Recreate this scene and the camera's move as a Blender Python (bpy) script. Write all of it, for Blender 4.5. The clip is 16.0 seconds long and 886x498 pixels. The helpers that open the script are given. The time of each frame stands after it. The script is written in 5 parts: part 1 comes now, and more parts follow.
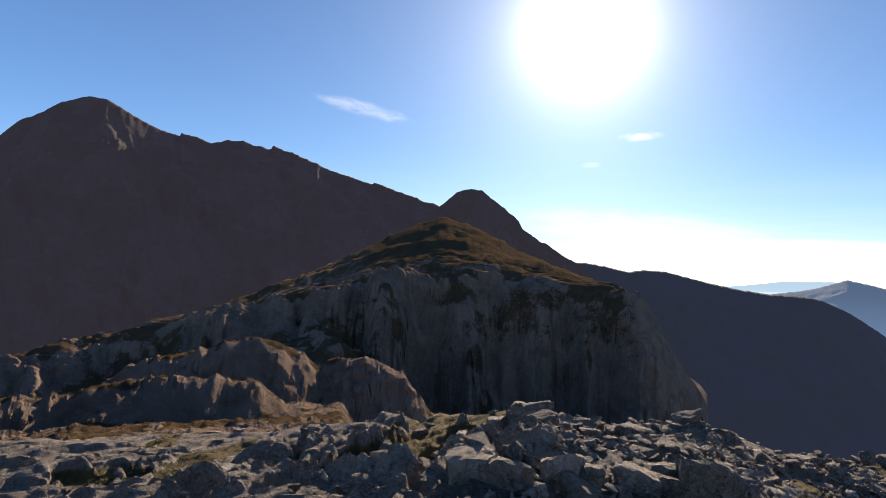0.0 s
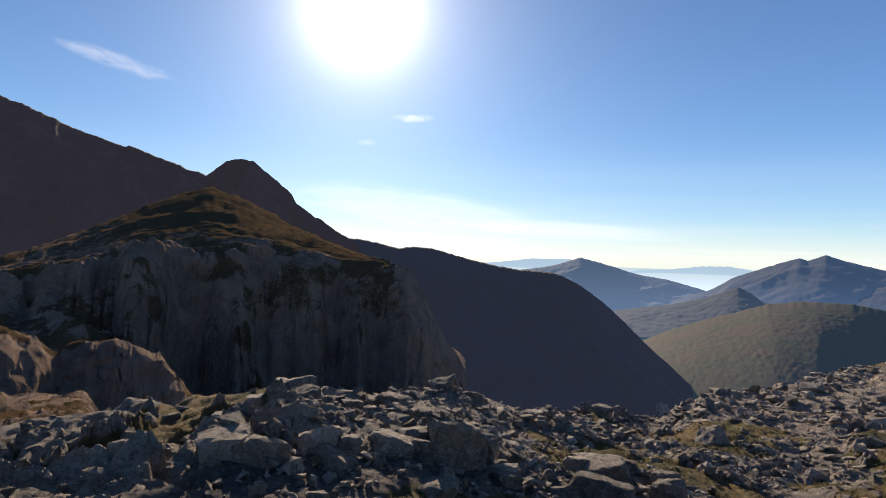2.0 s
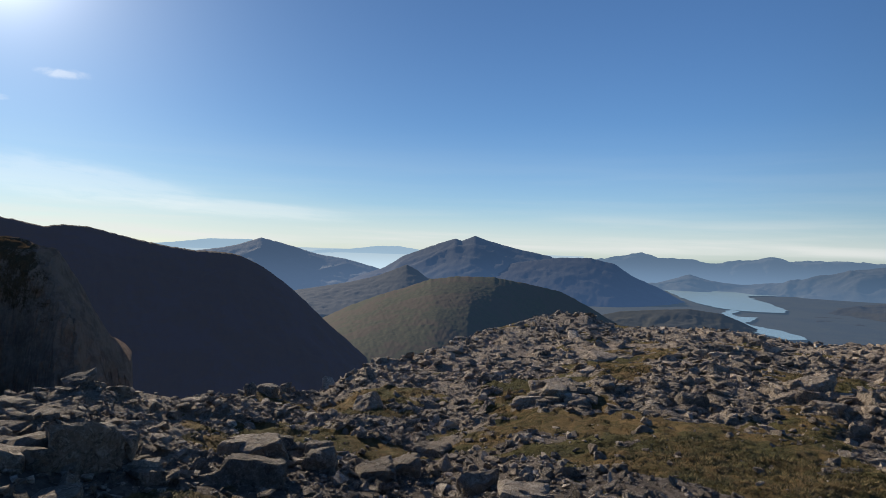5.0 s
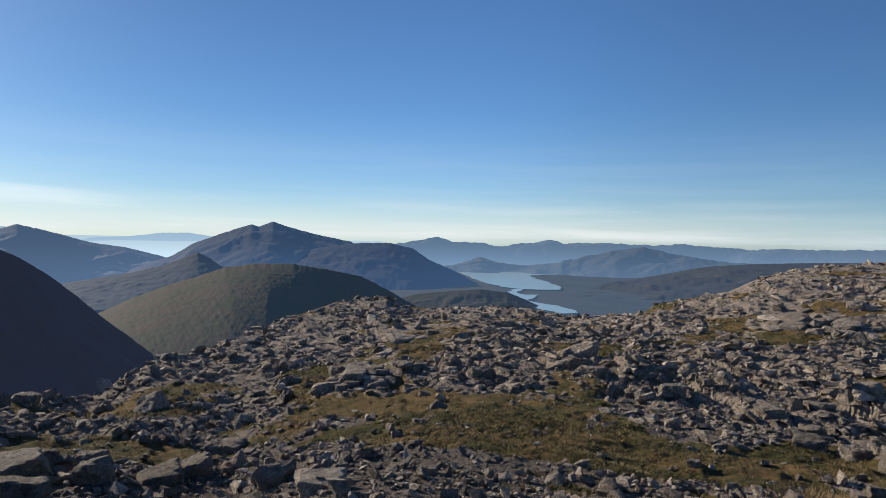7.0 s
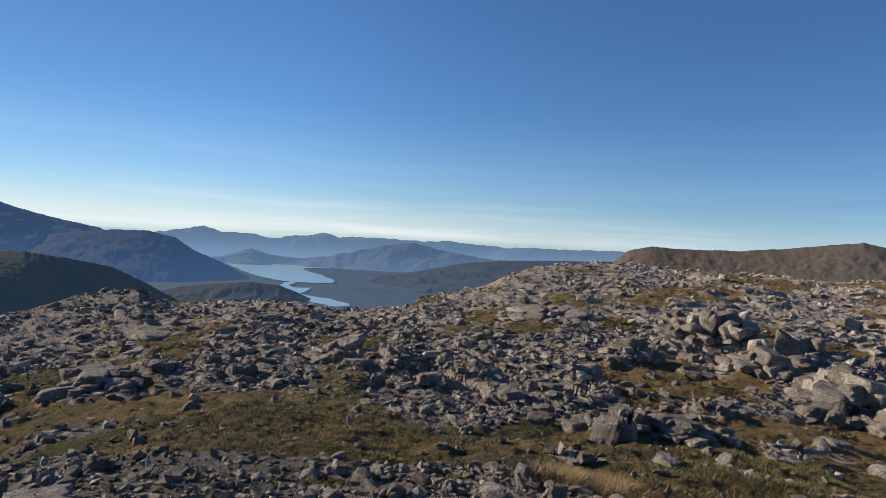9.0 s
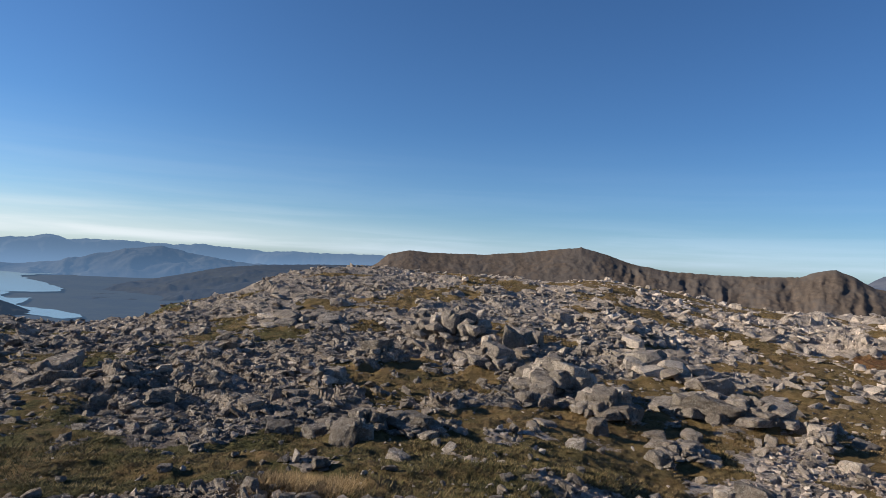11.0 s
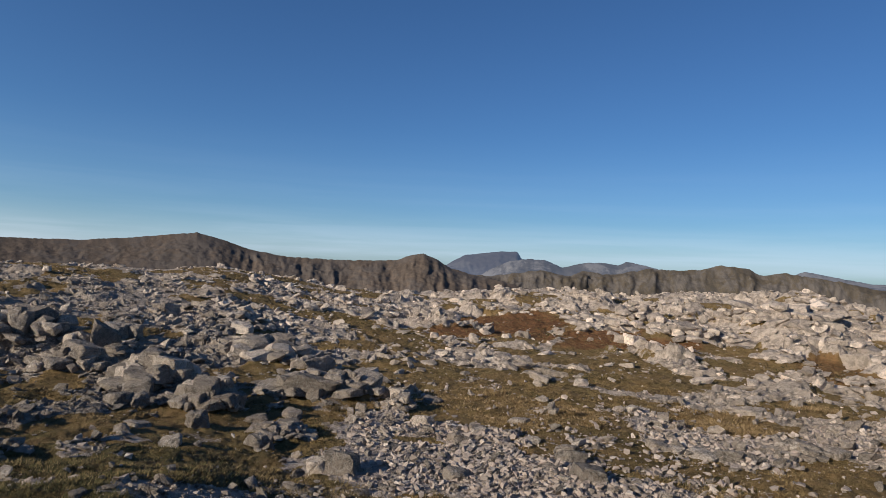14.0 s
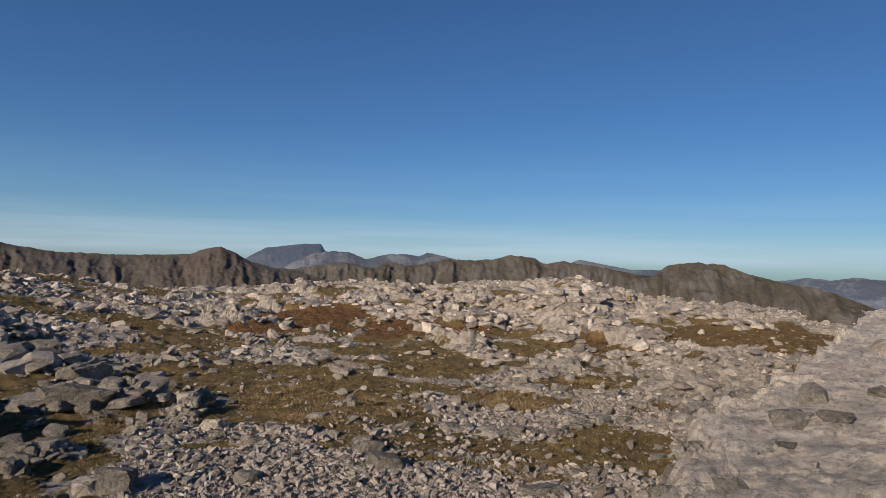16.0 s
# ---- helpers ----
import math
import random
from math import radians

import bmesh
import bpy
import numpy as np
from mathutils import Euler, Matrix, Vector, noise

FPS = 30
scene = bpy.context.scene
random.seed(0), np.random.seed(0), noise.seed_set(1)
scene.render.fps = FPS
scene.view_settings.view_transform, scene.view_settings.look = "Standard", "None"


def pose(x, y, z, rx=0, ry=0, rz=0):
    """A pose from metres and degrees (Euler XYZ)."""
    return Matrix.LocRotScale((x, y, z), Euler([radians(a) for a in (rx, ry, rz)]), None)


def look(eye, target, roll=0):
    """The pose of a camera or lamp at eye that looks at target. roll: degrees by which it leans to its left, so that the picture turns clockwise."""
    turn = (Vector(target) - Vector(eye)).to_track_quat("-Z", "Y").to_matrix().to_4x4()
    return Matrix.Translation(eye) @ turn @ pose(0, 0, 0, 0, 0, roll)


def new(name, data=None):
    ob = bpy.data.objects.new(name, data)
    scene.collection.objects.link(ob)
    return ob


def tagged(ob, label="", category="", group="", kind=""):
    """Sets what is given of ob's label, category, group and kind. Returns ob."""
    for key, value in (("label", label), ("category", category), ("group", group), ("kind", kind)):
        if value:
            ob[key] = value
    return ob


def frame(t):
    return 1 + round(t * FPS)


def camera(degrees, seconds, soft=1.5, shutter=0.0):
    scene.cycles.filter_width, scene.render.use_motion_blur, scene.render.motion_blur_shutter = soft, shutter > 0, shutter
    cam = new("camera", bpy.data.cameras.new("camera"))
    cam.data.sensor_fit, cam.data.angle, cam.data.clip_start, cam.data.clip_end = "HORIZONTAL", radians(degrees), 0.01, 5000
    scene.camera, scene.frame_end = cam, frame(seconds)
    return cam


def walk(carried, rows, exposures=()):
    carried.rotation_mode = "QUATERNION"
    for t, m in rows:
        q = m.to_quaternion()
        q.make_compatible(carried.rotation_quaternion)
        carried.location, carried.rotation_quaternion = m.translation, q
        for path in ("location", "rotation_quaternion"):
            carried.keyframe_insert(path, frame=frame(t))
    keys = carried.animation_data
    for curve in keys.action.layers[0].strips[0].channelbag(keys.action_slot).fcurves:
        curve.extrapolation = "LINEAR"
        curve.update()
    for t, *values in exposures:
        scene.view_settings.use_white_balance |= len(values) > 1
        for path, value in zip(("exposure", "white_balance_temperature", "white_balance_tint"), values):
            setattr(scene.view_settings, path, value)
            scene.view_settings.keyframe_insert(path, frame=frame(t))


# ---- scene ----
EYE = 1.65          # height of the lens over the summit ground, metres
LENS = 69.9
SUN_BEARING, SUN_RISE = 11.2, 21.5   # degrees clockwise from +y, and over the horizon

# ---- camera ----
# seconds, x, y, height over EYE, turn to the left, tilt up, lean to the left (degrees)
PATH = [
    (0, 0.045, 0.370, -0.020, 1.06, 2.54, 1.62),
    (0.5, 0.058, 0.378, -0.020, -3.81, 2.12, 1.82),
    (1, 0.075, 0.378, -0.021, -8.70, 1.71, 1.86),
    (1.5, 0.093, 0.378, -0.025, -13.92, 1.24, 1.91),
    (2, 0.142, 0.376, -0.027, -19.25, 0.97, 2.05),
    (2.5, 0.180, 0.349, -0.019, -24.56, 0.95, 2.69),
    (3, 0.230, 0.320, -0.025, -30.66, 1.03, 2.61),
    (3.5, 0.266, 0.300, -0.023, -35.52, 0.77, 2.64),
    (4, 0.304, 0.272, -0.023, -39.65, 0.45, 2.44),
    (6.5, 0.401, 0.204, -0.019, -60.54, -0.34, 1.14),
    (7, 0.403, 0.203, -0.023, -65.43, -0.70, 1.20),
    (7.5, 0.404, 0.208, -0.023, -69.73, -0.97, 1.74),
    (8, 0.414, 0.194, -0.020, -74.90, -1.16, 2.09),
    (8.5, 0.414, 0.169, -0.016, -80.30, -1.03, 2.75),
    (9, 0.430, 0.110, -0.012, -85.63, -0.57, 2.97),
    (9.5, 0.438, 0.049, -0.004, -90.84, -0.15, 2.95),
    (9.7, 0.437, 0.032, -0.004, -92.90, 0.11, 2.89),
    (11.8, 0.379, -0.204, 0.027, -115.17, 1.36, 2.91),
    (12, 0.376, -0.215, 0.025, -117.16, 1.54, 2.77),
    (12.5, 0.371, -0.243, 0.032, -122.61, 1.59, 2.61),
    (13, 0.344, -0.268, 0.034, -128.42, 1.51, 2.42),
    (13.5, 0.313, -0.285, 0.040, -134.41, 1.28, 2.36),
    (14, 0.287, -0.316, 0.042, -140.40, 1.20, 2.43),
    (14.5, 0.274, -0.340, 0.044, -145.68, 1.24, 2.36),
    (15, 0.249, -0.354, 0.050, -150.10, 1.24, 2.00),
    (15.5, 0.225, -0.371, 0.055, -154.33, 1.04, 1.90),
    (16, 0.205, -0.390, 0.061, -158.01, 1.09, 1.57),
]


def aim(x, y, z, turn, tilt, lean):
    return pose(x, y, EYE + z, 90 + tilt, 0, turn) @ pose(0, 0, 0, 0, 0, lean)


cam = camera(LENS, 16.0, soft=0.8)
walk(cam, [(t, aim(*row)) for t, *row in PATH],
     exposures=[(0, 0.74, 7500, 15), (1.8, 0.58, 7500, 15), (3, 0.26, 7400, 14), (4, 0.12, 7200, 12), (7, 0.26, 6850, 10), (9.5, 0.33, 6600, 10),
                (12.5, 0.25, 6500, 10), (14.5, 0.05, 6550, 10), (16, -0.07, 6600, 10)])

# ---- world, sun, exposure ----
SUN_DIR = Vector((math.sin(radians(SUN_BEARING)) * math.cos(radians(SUN_RISE)),
                  math.cos(radians(SUN_BEARING)) * math.cos(radians(SUN_RISE)), math.sin(radians(SUN_RISE))))


class Nodes:
    """A small shorthand for node trees."""

    def __init__(self, tree):
        self.tree = tree
        tree.nodes.clear()

    def node(self, kind):
        return self.tree.nodes.new(kind)

    def wire(self, node, out=0, **inputs):
        for key, value in inputs.items():
            slot = node.inputs[int(key[1:])] if key[0] == "i" and key[1:].isdigit() else node.inputs[key.replace("_", " ")]
            if isinstance(value, bpy.types.NodeSocket):
                self.tree.links.new(value, slot)
            else:
                slot.default_value = value
        return node.outputs[out] if len(node.outputs) else None

    def add(self, kind, out=0, **inputs):
        return self.wire(self.node(kind), out, **inputs)

    def math(self, op, a, b=0.0, c=0.0):
        node = self.node("ShaderNodeMath")
        node.operation = op
        return self.wire(node, i0=a, i1=b, i2=c)

    def vmath(self, op, a, b=(0, 0, 0), out=0):
        node = self.node("ShaderNodeVectorMath")
        node.operation = op
        return self.wire(node, out, i0=a, i1=b)

    def mix(self, fac, a, b, blend="MIX"):
        node = self.tree.nodes.new("ShaderNodeMix")
        node.data_type, node.blend_type = "RGBA", blend
        for slot, value in ((node.inputs[0], fac), (node.inputs[6], a), (node.inputs[7], b)):
            if isinstance(value, bpy.types.NodeSocket):
                self.tree.links.new(value, slot)
            else:
                slot.default_value = value if not isinstance(value, tuple) or len(value) == 4 else (*value, 1)
        return node.outputs[2]

    def ramp(self, fac, stops):
        node = self.tree.nodes.new("ShaderNodeValToRGB")
        while len(node.color_ramp.elements) < len(stops):
            node.color_ramp.elements.new(0.5)
        for el, (at, col) in zip(node.color_ramp.elements, stops):
            el.position = at
            el.color = (col, col, col, 1) if not isinstance(col, tuple) else (*col, 1)
        self.tree.links.new(fac, node.inputs[0])
        return node.outputs[0]

    def noise(self, vector, scale, detail=4.0, rough=0.6, warp=0.0):
        return self.add("ShaderNodeTexNoise", Vector=vector, Scale=scale, Detail=detail, Roughness=rough, Distortion=warp)

    def band(self, value, low, high):
        """0 below low, 1 over high, smooth between."""
        node = self.node("ShaderNodeMapRange")
        node.interpolation_type = "SMOOTHSTEP"
        return self.wire(node, i0=value, i1=low, i2=high, i3=0.0, i4=1.0)


world = bpy.data.worlds.new("sky")
scene.world = world
world.use_nodes = True
n = Nodes(world.node_tree)
ray = n.add("ShaderNodeTexCoord", out=0)
sky_node = n.node("ShaderNodeTexSky")
sky_node.sky_type, sky_node.sun_disc = "NISHITA", False
sky_node.sun_elevation, sky_node.sun_rotation = radians(SUN_RISE), radians(SUN_BEARING)
sky_node.altitude, sky_node.air_density, sky_node.dust_density, sky_node.ozone_density = 900.0, 1.0, 0.3, 4.0
sky = n.mix(1.0, sky_node.outputs[0], (0.69, 0.965, 1.22), "MULTIPLY")
split = n.tree.nodes.new("ShaderNodeSeparateXYZ")
n.tree.links.new(n.vmath("NORMALIZE", ray), split.inputs[0])
dx, dy, dz = split.outputs
bearing = n.math("MULTIPLY", n.math("ARCTAN2", dx, dy), 57.29578)
rise = n.math("MULTIPLY", n.math("ARCSINE", dz), 57.29578)
flat = n.add("ShaderNodeCombineXYZ", X=bearing, Y=rise, Z=0.0)


def cloud(centre, size, lean, stretch, seed, thin, least=0.16):
    """A wisp of high cloud at a bearing and rise, in degrees: a soft streak torn by noise."""
    off = n.vmath("SUBTRACT", flat, (centre[0], centre[1], 0))
    turn = n.node("ShaderNodeVectorRotate")
    turn.rotation_type = "Z_AXIS"
    turned = n.wire(turn, Vector=off, Angle=radians(lean))
    unit = n.vmath("DIVIDE", turned, (size[0], size[1], 1))
    far = n.vmath("LENGTH", unit, out=1)
    tear = n.noise(n.vmath("ADD", n.vmath("MULTIPLY", turned, (stretch, 1.0, 0)), (seed, seed * 2.3, seed)), 1.6, 6, 0.62, 0.4)
    soft = n.math("SUBTRACT", 1.0, n.band(far, 0.0, 1.0))
    return n.math("MULTIPLY", n.band(n.math("MULTIPLY", soft, tear), least, least + 0.39), thin)


wisps = None
for spec in (((-8.5, 14.7), (8.0, 1.3), 11.0, 0.30, 3.0, 0.20), ((16.2, 12.5), (3.6, 0.75), -2.0, 0.5, 7.0, 0.30),
             ((12.0, 10.2), (1.6, 0.5), 0.0, 0.5, 9.0, 0.15), ((16.0, 4.6), (17.0, 2.6), 5.0, 0.20, 14.0, 0.20, 0.02), ((30.0, 3.0), (16.0, 1.3), 2.0, 0.12, 21.0, 0.2, 0.08)):
    c = cloud(*spec)
    wisps = c if wisps is None else n.math("ADD", wisps, c)
# thin stratus and haze low over the horizon, streaked along it
streak = n.noise(n.vmath("MULTIPLY", n.vmath("NORMALIZE", ray), (2.5, 2.5, 46.0)), 1.0, 5, 0.55, 0.3)
low = n.math("ADD", n.math("MULTIPLY", n.math("SUBTRACT", 1.0, n.band(rise, -2.0, 12.0)), 0.34), n.math("MULTIPLY", n.math("SUBTRACT", 1.0, n.band(rise, 0.6, 4.2)), 0.72))
low = n.math("MULTIPLY", n.band(rise, -1.0, 0.8), low)
toward_sun = n.vmath("DOT_PRODUCT", n.vmath("NORMALIZE", ray), (math.sin(radians(SUN_BEARING)), math.cos(radians(SUN_BEARING)), 0.0), out=1)
toward = n.band(toward_sun, -0.95, 0.75)
haze = n.mix(n.band(toward, 0.3, 0.9), (7.3, 8.7, 11.0), (7.7, 8.3, 8.7))
toward = n.math("MAXIMUM", toward, 0.44)
veil = n.math("MULTIPLY", n.math("MULTIPLY", low, toward), n.math("ADD", 0.75, n.math("MULTIPLY", n.band(streak, 0.36, 0.70), 0.55)))
aure = n.vmath("DOT_PRODUCT", n.vmath("NORMALIZE", ray), tuple(SUN_DIR), out=1)
aure = n.math("MAXIMUM", aure, 0.0)
deep = n.math("ADD", 0.84, n.math("MULTIPLY", n.vmath("DOT_PRODUCT", n.vmath("NORMALIZE", ray), (math.sin(radians(SUN_BEARING)), math.cos(radians(SUN_BEARING)), 0.25), out=1), 0.20))
deep = n.math("SUBTRACT", deep, n.math("MULTIPLY", n.band(aure, 0.45, 1.0), 0.36))
away = n.math("SUBTRACT", 1.0, n.band(toward_sun, -0.8, 0.3))
sky = n.mix(1.0, sky, n.add("ShaderNodeCombineColor", i0=n.math("SUBTRACT", deep, n.math("MULTIPLY", away, 0.035)), i1=deep, i2=n.math("ADD", deep, n.math("MULTIPLY", away, 0.025))), "MULTIPLY")
glow = 0.0
for tight, bright in ((900.0, 14.0), (300.0, 8.0), (70.0, 2.2), (14.0, 0.35), (4.0, 0.05)):
    glow = n.math("ADD", n.math("MULTIPLY", n.math("POWER", aure, tight), bright), glow)
white = n.mix(1.0, (1.0, 0.99, 0.97), n.add("ShaderNodeCombineColor", i0=glow, i1=glow, i2=glow), "MULTIPLY")
col = n.mix(n.math("MULTIPLY", veil, 0.75), sky, haze)
col = n.mix(n.math("MINIMUM", wisps, 1.0), col, (11.0, 11.2, 11.5))
col = n.mix(1.0, col, white, "ADD")
n.add("ShaderNodeOutputWorld", i0=n.add("ShaderNodeBackground", i0=col, i1=0.09))

sun = new("sun", bpy.data.lights.new("sun", "SUN"))
sun.data.energy, sun.data.angle, sun.data.color = 5.0, radians(0.53), (1.0, 0.90, 0.76)
sun.matrix_world = look(SUN_DIR * 100, (0, 0, 0))


# ---- helpers for building ----
def part(name, mesh, material, parent=None):
    ob = new(name, mesh)
    if material and not mesh.materials:
        mesh.materials.append(material)
    ob.parent = parent
    return ob


def mesh_of(name, verts, faces, smooth=True):
    """A mesh from arrays of places and of equally long faces."""
    verts, faces = np.asarray(verts, np.float32), np.asarray(faces, np.int32)
    me, k = bpy.data.meshes.new(name), faces.shape[1]
    me.vertices.add(len(verts))
    me.vertices.foreach_set("co", verts.ravel())
    me.loops.add(faces.size)
    me.loops.foreach_set("vertex_index", faces.ravel())
    me.polygons.add(len(faces))
    me.polygons.foreach_set("loop_start", np.arange(0, faces.size, k, dtype=np.int32))
    me.polygons.foreach_set("use_smooth", np.broadcast_to(np.asarray(smooth, bool), len(faces)).copy())
    me.update(calc_edges=True)
    return me


def grid_faces(rows, cols):
    a = (np.arange(rows - 1)[:, None] * cols + np.arange(cols - 1)).ravel()
    return np.stack([a, a + 1, a + cols + 1, a + cols], 1)


def give(me, name, values):
    """A number per vertex, which a material reads as a mask."""
    me.attributes.new(name, "FLOAT", "POINT").data.foreach_set("value", np.asarray(values, np.float32).ravel())


def lattice(ix, iy, seed):
    """Random numbers 0..1 fixed to whole-number places."""
    h = (ix.astype(np.int64) * 374761393 + iy.astype(np.int64) * 668265263 + seed * 974634777) & 0xFFFFFFFF
    h = ((h ^ (h >> 13)) * 1274126177) & 0xFFFFFFFF
    h = ((h ^ (h >> 16)) * 2246822519) & 0xFFFFFFFF
    return ((h ^ (h >> 15)) & 0xFFFFFF) / float(0x1000000)


def waves(x, y, seed=0):
    """Smooth noise, -1..1."""
    ix, iy = np.floor(x), np.floor(y)
    fx, fy = x - ix, y - iy
    fx, fy = fx * fx * fx * (fx * (fx * 6 - 15) + 10), fy * fy * fy * (fy * (fy * 6 - 15) + 10)
    a, b = lattice(ix, iy, seed), lattice(ix + 1, iy, seed)
    c, d = lattice(ix, iy + 1, seed), lattice(ix + 1, iy + 1, seed)
    return 2 * (a + (b - a) * fx + (c - a) * fy + (a - b - c + d) * fx * fy) - 1


def fbm(x, y, octaves=5, seed=0, gain=0.5):
    total, amp, s = 0.0, 1.0, 0.0
    for k in range(octaves):
        total, s = total + amp * waves(x * 2**k + 17.3 * k, y * 2**k - 9.1 * k, seed + k), s + amp
        amp *= gain
    return total / s


def ridged(x, y, octaves=4, seed=0):
    total, amp, s = 0.0, 1.0, 0.0
    for k in range(octaves):
        total, s = total + amp * (1 - 2 * np.abs(waves(x * 2**k + 5.7 * k, y * 2**k + 3.3 * k, seed + k))), s + amp
        amp *= 0.5
    return total / s


def blocks(x, y, seed=0):
    """Cracked ground: for each place the distance to its block's joint, the block's random level, and the way from its middle."""
    ix, iy = np.floor(x), np.floor(y)
    near = np.full(x.shape, 9.0)
    second, level, ux, uy = near.copy(), near.copy(), near.copy(), near.copy()
    for i in (-1, 0, 1):
        for j in (-1, 0, 1):
            cx, cy = ix + i, iy + j
            px, py = cx + 0.1 + 0.8 * lattice(cx, cy, seed) - x, cy + 0.1 + 0.8 * lattice(cx, cy, seed + 1) - y
            d = np.maximum(np.abs(px), np.abs(py)) * 0.45 + np.hypot(px, py) * 0.6
            won = d < near
            second = np.where(won, near, np.minimum(second, d))
            level = np.where(won, lattice(cx, cy, seed + 2), level)
            ux, uy, near = np.where(won, -px, ux), np.where(won, -py, uy), np.where(won, d, near)
    return second - near, level, ux, uy


def smooth(v, low, high):
    u = np.clip((v - low) / (high - low), 0, 1)
    return u * u * (3 - 2 * u)


def polar(bearing, far, z):
    b = np.radians(bearing)
    return np.stack([far * np.sin(b), far * np.cos(b), z], -1)


def along(table, b, k=1):
    """A table's column at bearings b."""
    t = np.array(table)
    return np.interp(b, t[:, 0], t[:, k])


# ---- materials ----
def material(name):
    m = bpy.data.materials.new(name)
    m.use_nodes = True
    return m, Nodes(m.node_tree)


def finish(n, colour, rough, height=None, strength=0.5, reach=0.02, spec=0.3):
    bsdf = n.node("ShaderNodeBsdfPrincipled")
    n.wire(bsdf, Base_Color=colour, Roughness=rough)
    bsdf.inputs["Specular IOR Level"].default_value = spec
    if height is not None:
        n.wire(bsdf, Normal=n.add("ShaderNodeBump", Strength=strength, Distance=reach, Height=height))
    n.add("ShaderNodeOutputMaterial", i0=bsdf.outputs[0])


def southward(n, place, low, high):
    """How far a place lies to the south-east, where colours are made paler and warmer (0..1)."""
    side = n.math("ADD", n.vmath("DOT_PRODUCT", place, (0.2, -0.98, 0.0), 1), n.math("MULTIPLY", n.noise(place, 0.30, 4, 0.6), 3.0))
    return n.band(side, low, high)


def stone_colour(n, place, vary):
    """Pale quartzite: grey and faintly pink, with lichen, dark weathering and light fresh chips."""
    tone = n.noise(place, 0.30, 4, 0.6)
    grain = n.noise(place, 34.0, 8, 0.85)
    patch = n.noise(place, 4.2, 7, 0.72, 0.5)
    base = n.mix(n.band(tone, 0.36, 0.64), (0.305, 0.254, 0.202), (0.41, 0.328, 0.254))
    base = n.mix(n.math("MULTIPLY", n.band(patch, 0.46, 0.66), 0.55), base, (0.150, 0.132, 0.112))
    base = n.mix(n.math("MULTIPLY", n.band(grain, 0.48, 0.60), 0.75), base, (0.52, 0.47, 0.41))
    spots = n.noise(place, 8.0, 10, 0.82, 0.3)
    base = n.mix(n.math("MULTIPLY", n.band(spots, 0.51, 0.60), 0.62), base, (0.070, 0.060, 0.050))
    crust = n.noise(place, 13.0, 6, 0.75, 0.6)
    base = n.mix(n.math("MULTIPLY", n.band(crust, 0.53, 0.61), 0.7), base, (0.56, 0.50, 0.43))
    cracks = n.node("ShaderNodeTexVoronoi")
    cracks.feature = "DISTANCE_TO_EDGE"
    warped = n.vmath("ADD", place, n.vmath("MULTIPLY", n.add("ShaderNodeTexNoise", out=1, Vector=place, Scale=3.0), (0.3, 0.3, 0.3)))
    n.wire(cracks, Vector=warped, Scale=3.3)
    joint = n.band(cracks.outputs[0], 0.0, 0.02)
    base = n.mix(joint, n.mix(0.3, base, (0.03, 0.028, 0.025)), base)
    # colour lightened on the eastern hump in place of the stronger light there
    east = n.band(n.vmath("DOT_PRODUCT", place, (0.75, -0.66, 0.0), 1), 6.0, 22.0)
    base = n.mix(n.math("MULTIPLY", east, 0.4), base, n.mix(n.band(patch, 0.42, 0.62), (0.55, 0.465, 0.385), (0.30, 0.253, 0.21)))
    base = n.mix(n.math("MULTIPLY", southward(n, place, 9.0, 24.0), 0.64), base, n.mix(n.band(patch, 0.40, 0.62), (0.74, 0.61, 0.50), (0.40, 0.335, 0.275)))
    light = n.math("ADD", n.math("ADD", 0.62, n.math("MULTIPLY", vary, 0.42)), n.math("MULTIPLY", n.math("POWER", vary, 7.0), 0.5))
    return n.mix(1.0, base, n.add("ShaderNodeCombineColor", i0=light, i1=light, i2=light), "MULTIPLY"), grain, n.math("ADD", n.math("ADD", patch, n.math("MULTIPLY", joint, 0.16)), n.math("MULTIPLY", spots, -0.7))


stone, n = material("weathered_quartzite")
place = n.add("ShaderNodeNewGeometry", out=0)
vary = n.math("FRACT", n.math("ADD", n.add("ShaderNodeObjectInfo", out=5), n.add("ShaderNodeNewGeometry", out=8)))
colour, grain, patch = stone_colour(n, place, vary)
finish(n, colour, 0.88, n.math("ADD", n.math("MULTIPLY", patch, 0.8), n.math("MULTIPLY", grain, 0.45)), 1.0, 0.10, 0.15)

fresh_stone, n = material("fresh_quartzite_chips")
place = n.add("ShaderNodeNewGeometry", out=0)
vary = n.add("ShaderNodeNewGeometry", out=8)
colour, grain, patch = stone_colour(n, place, vary)
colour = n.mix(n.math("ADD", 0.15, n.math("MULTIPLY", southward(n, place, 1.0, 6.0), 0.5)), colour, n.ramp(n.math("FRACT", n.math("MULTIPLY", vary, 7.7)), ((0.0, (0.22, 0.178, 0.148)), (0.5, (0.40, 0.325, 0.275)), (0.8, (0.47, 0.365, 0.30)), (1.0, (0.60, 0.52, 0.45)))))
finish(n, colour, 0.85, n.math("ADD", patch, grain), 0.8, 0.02)

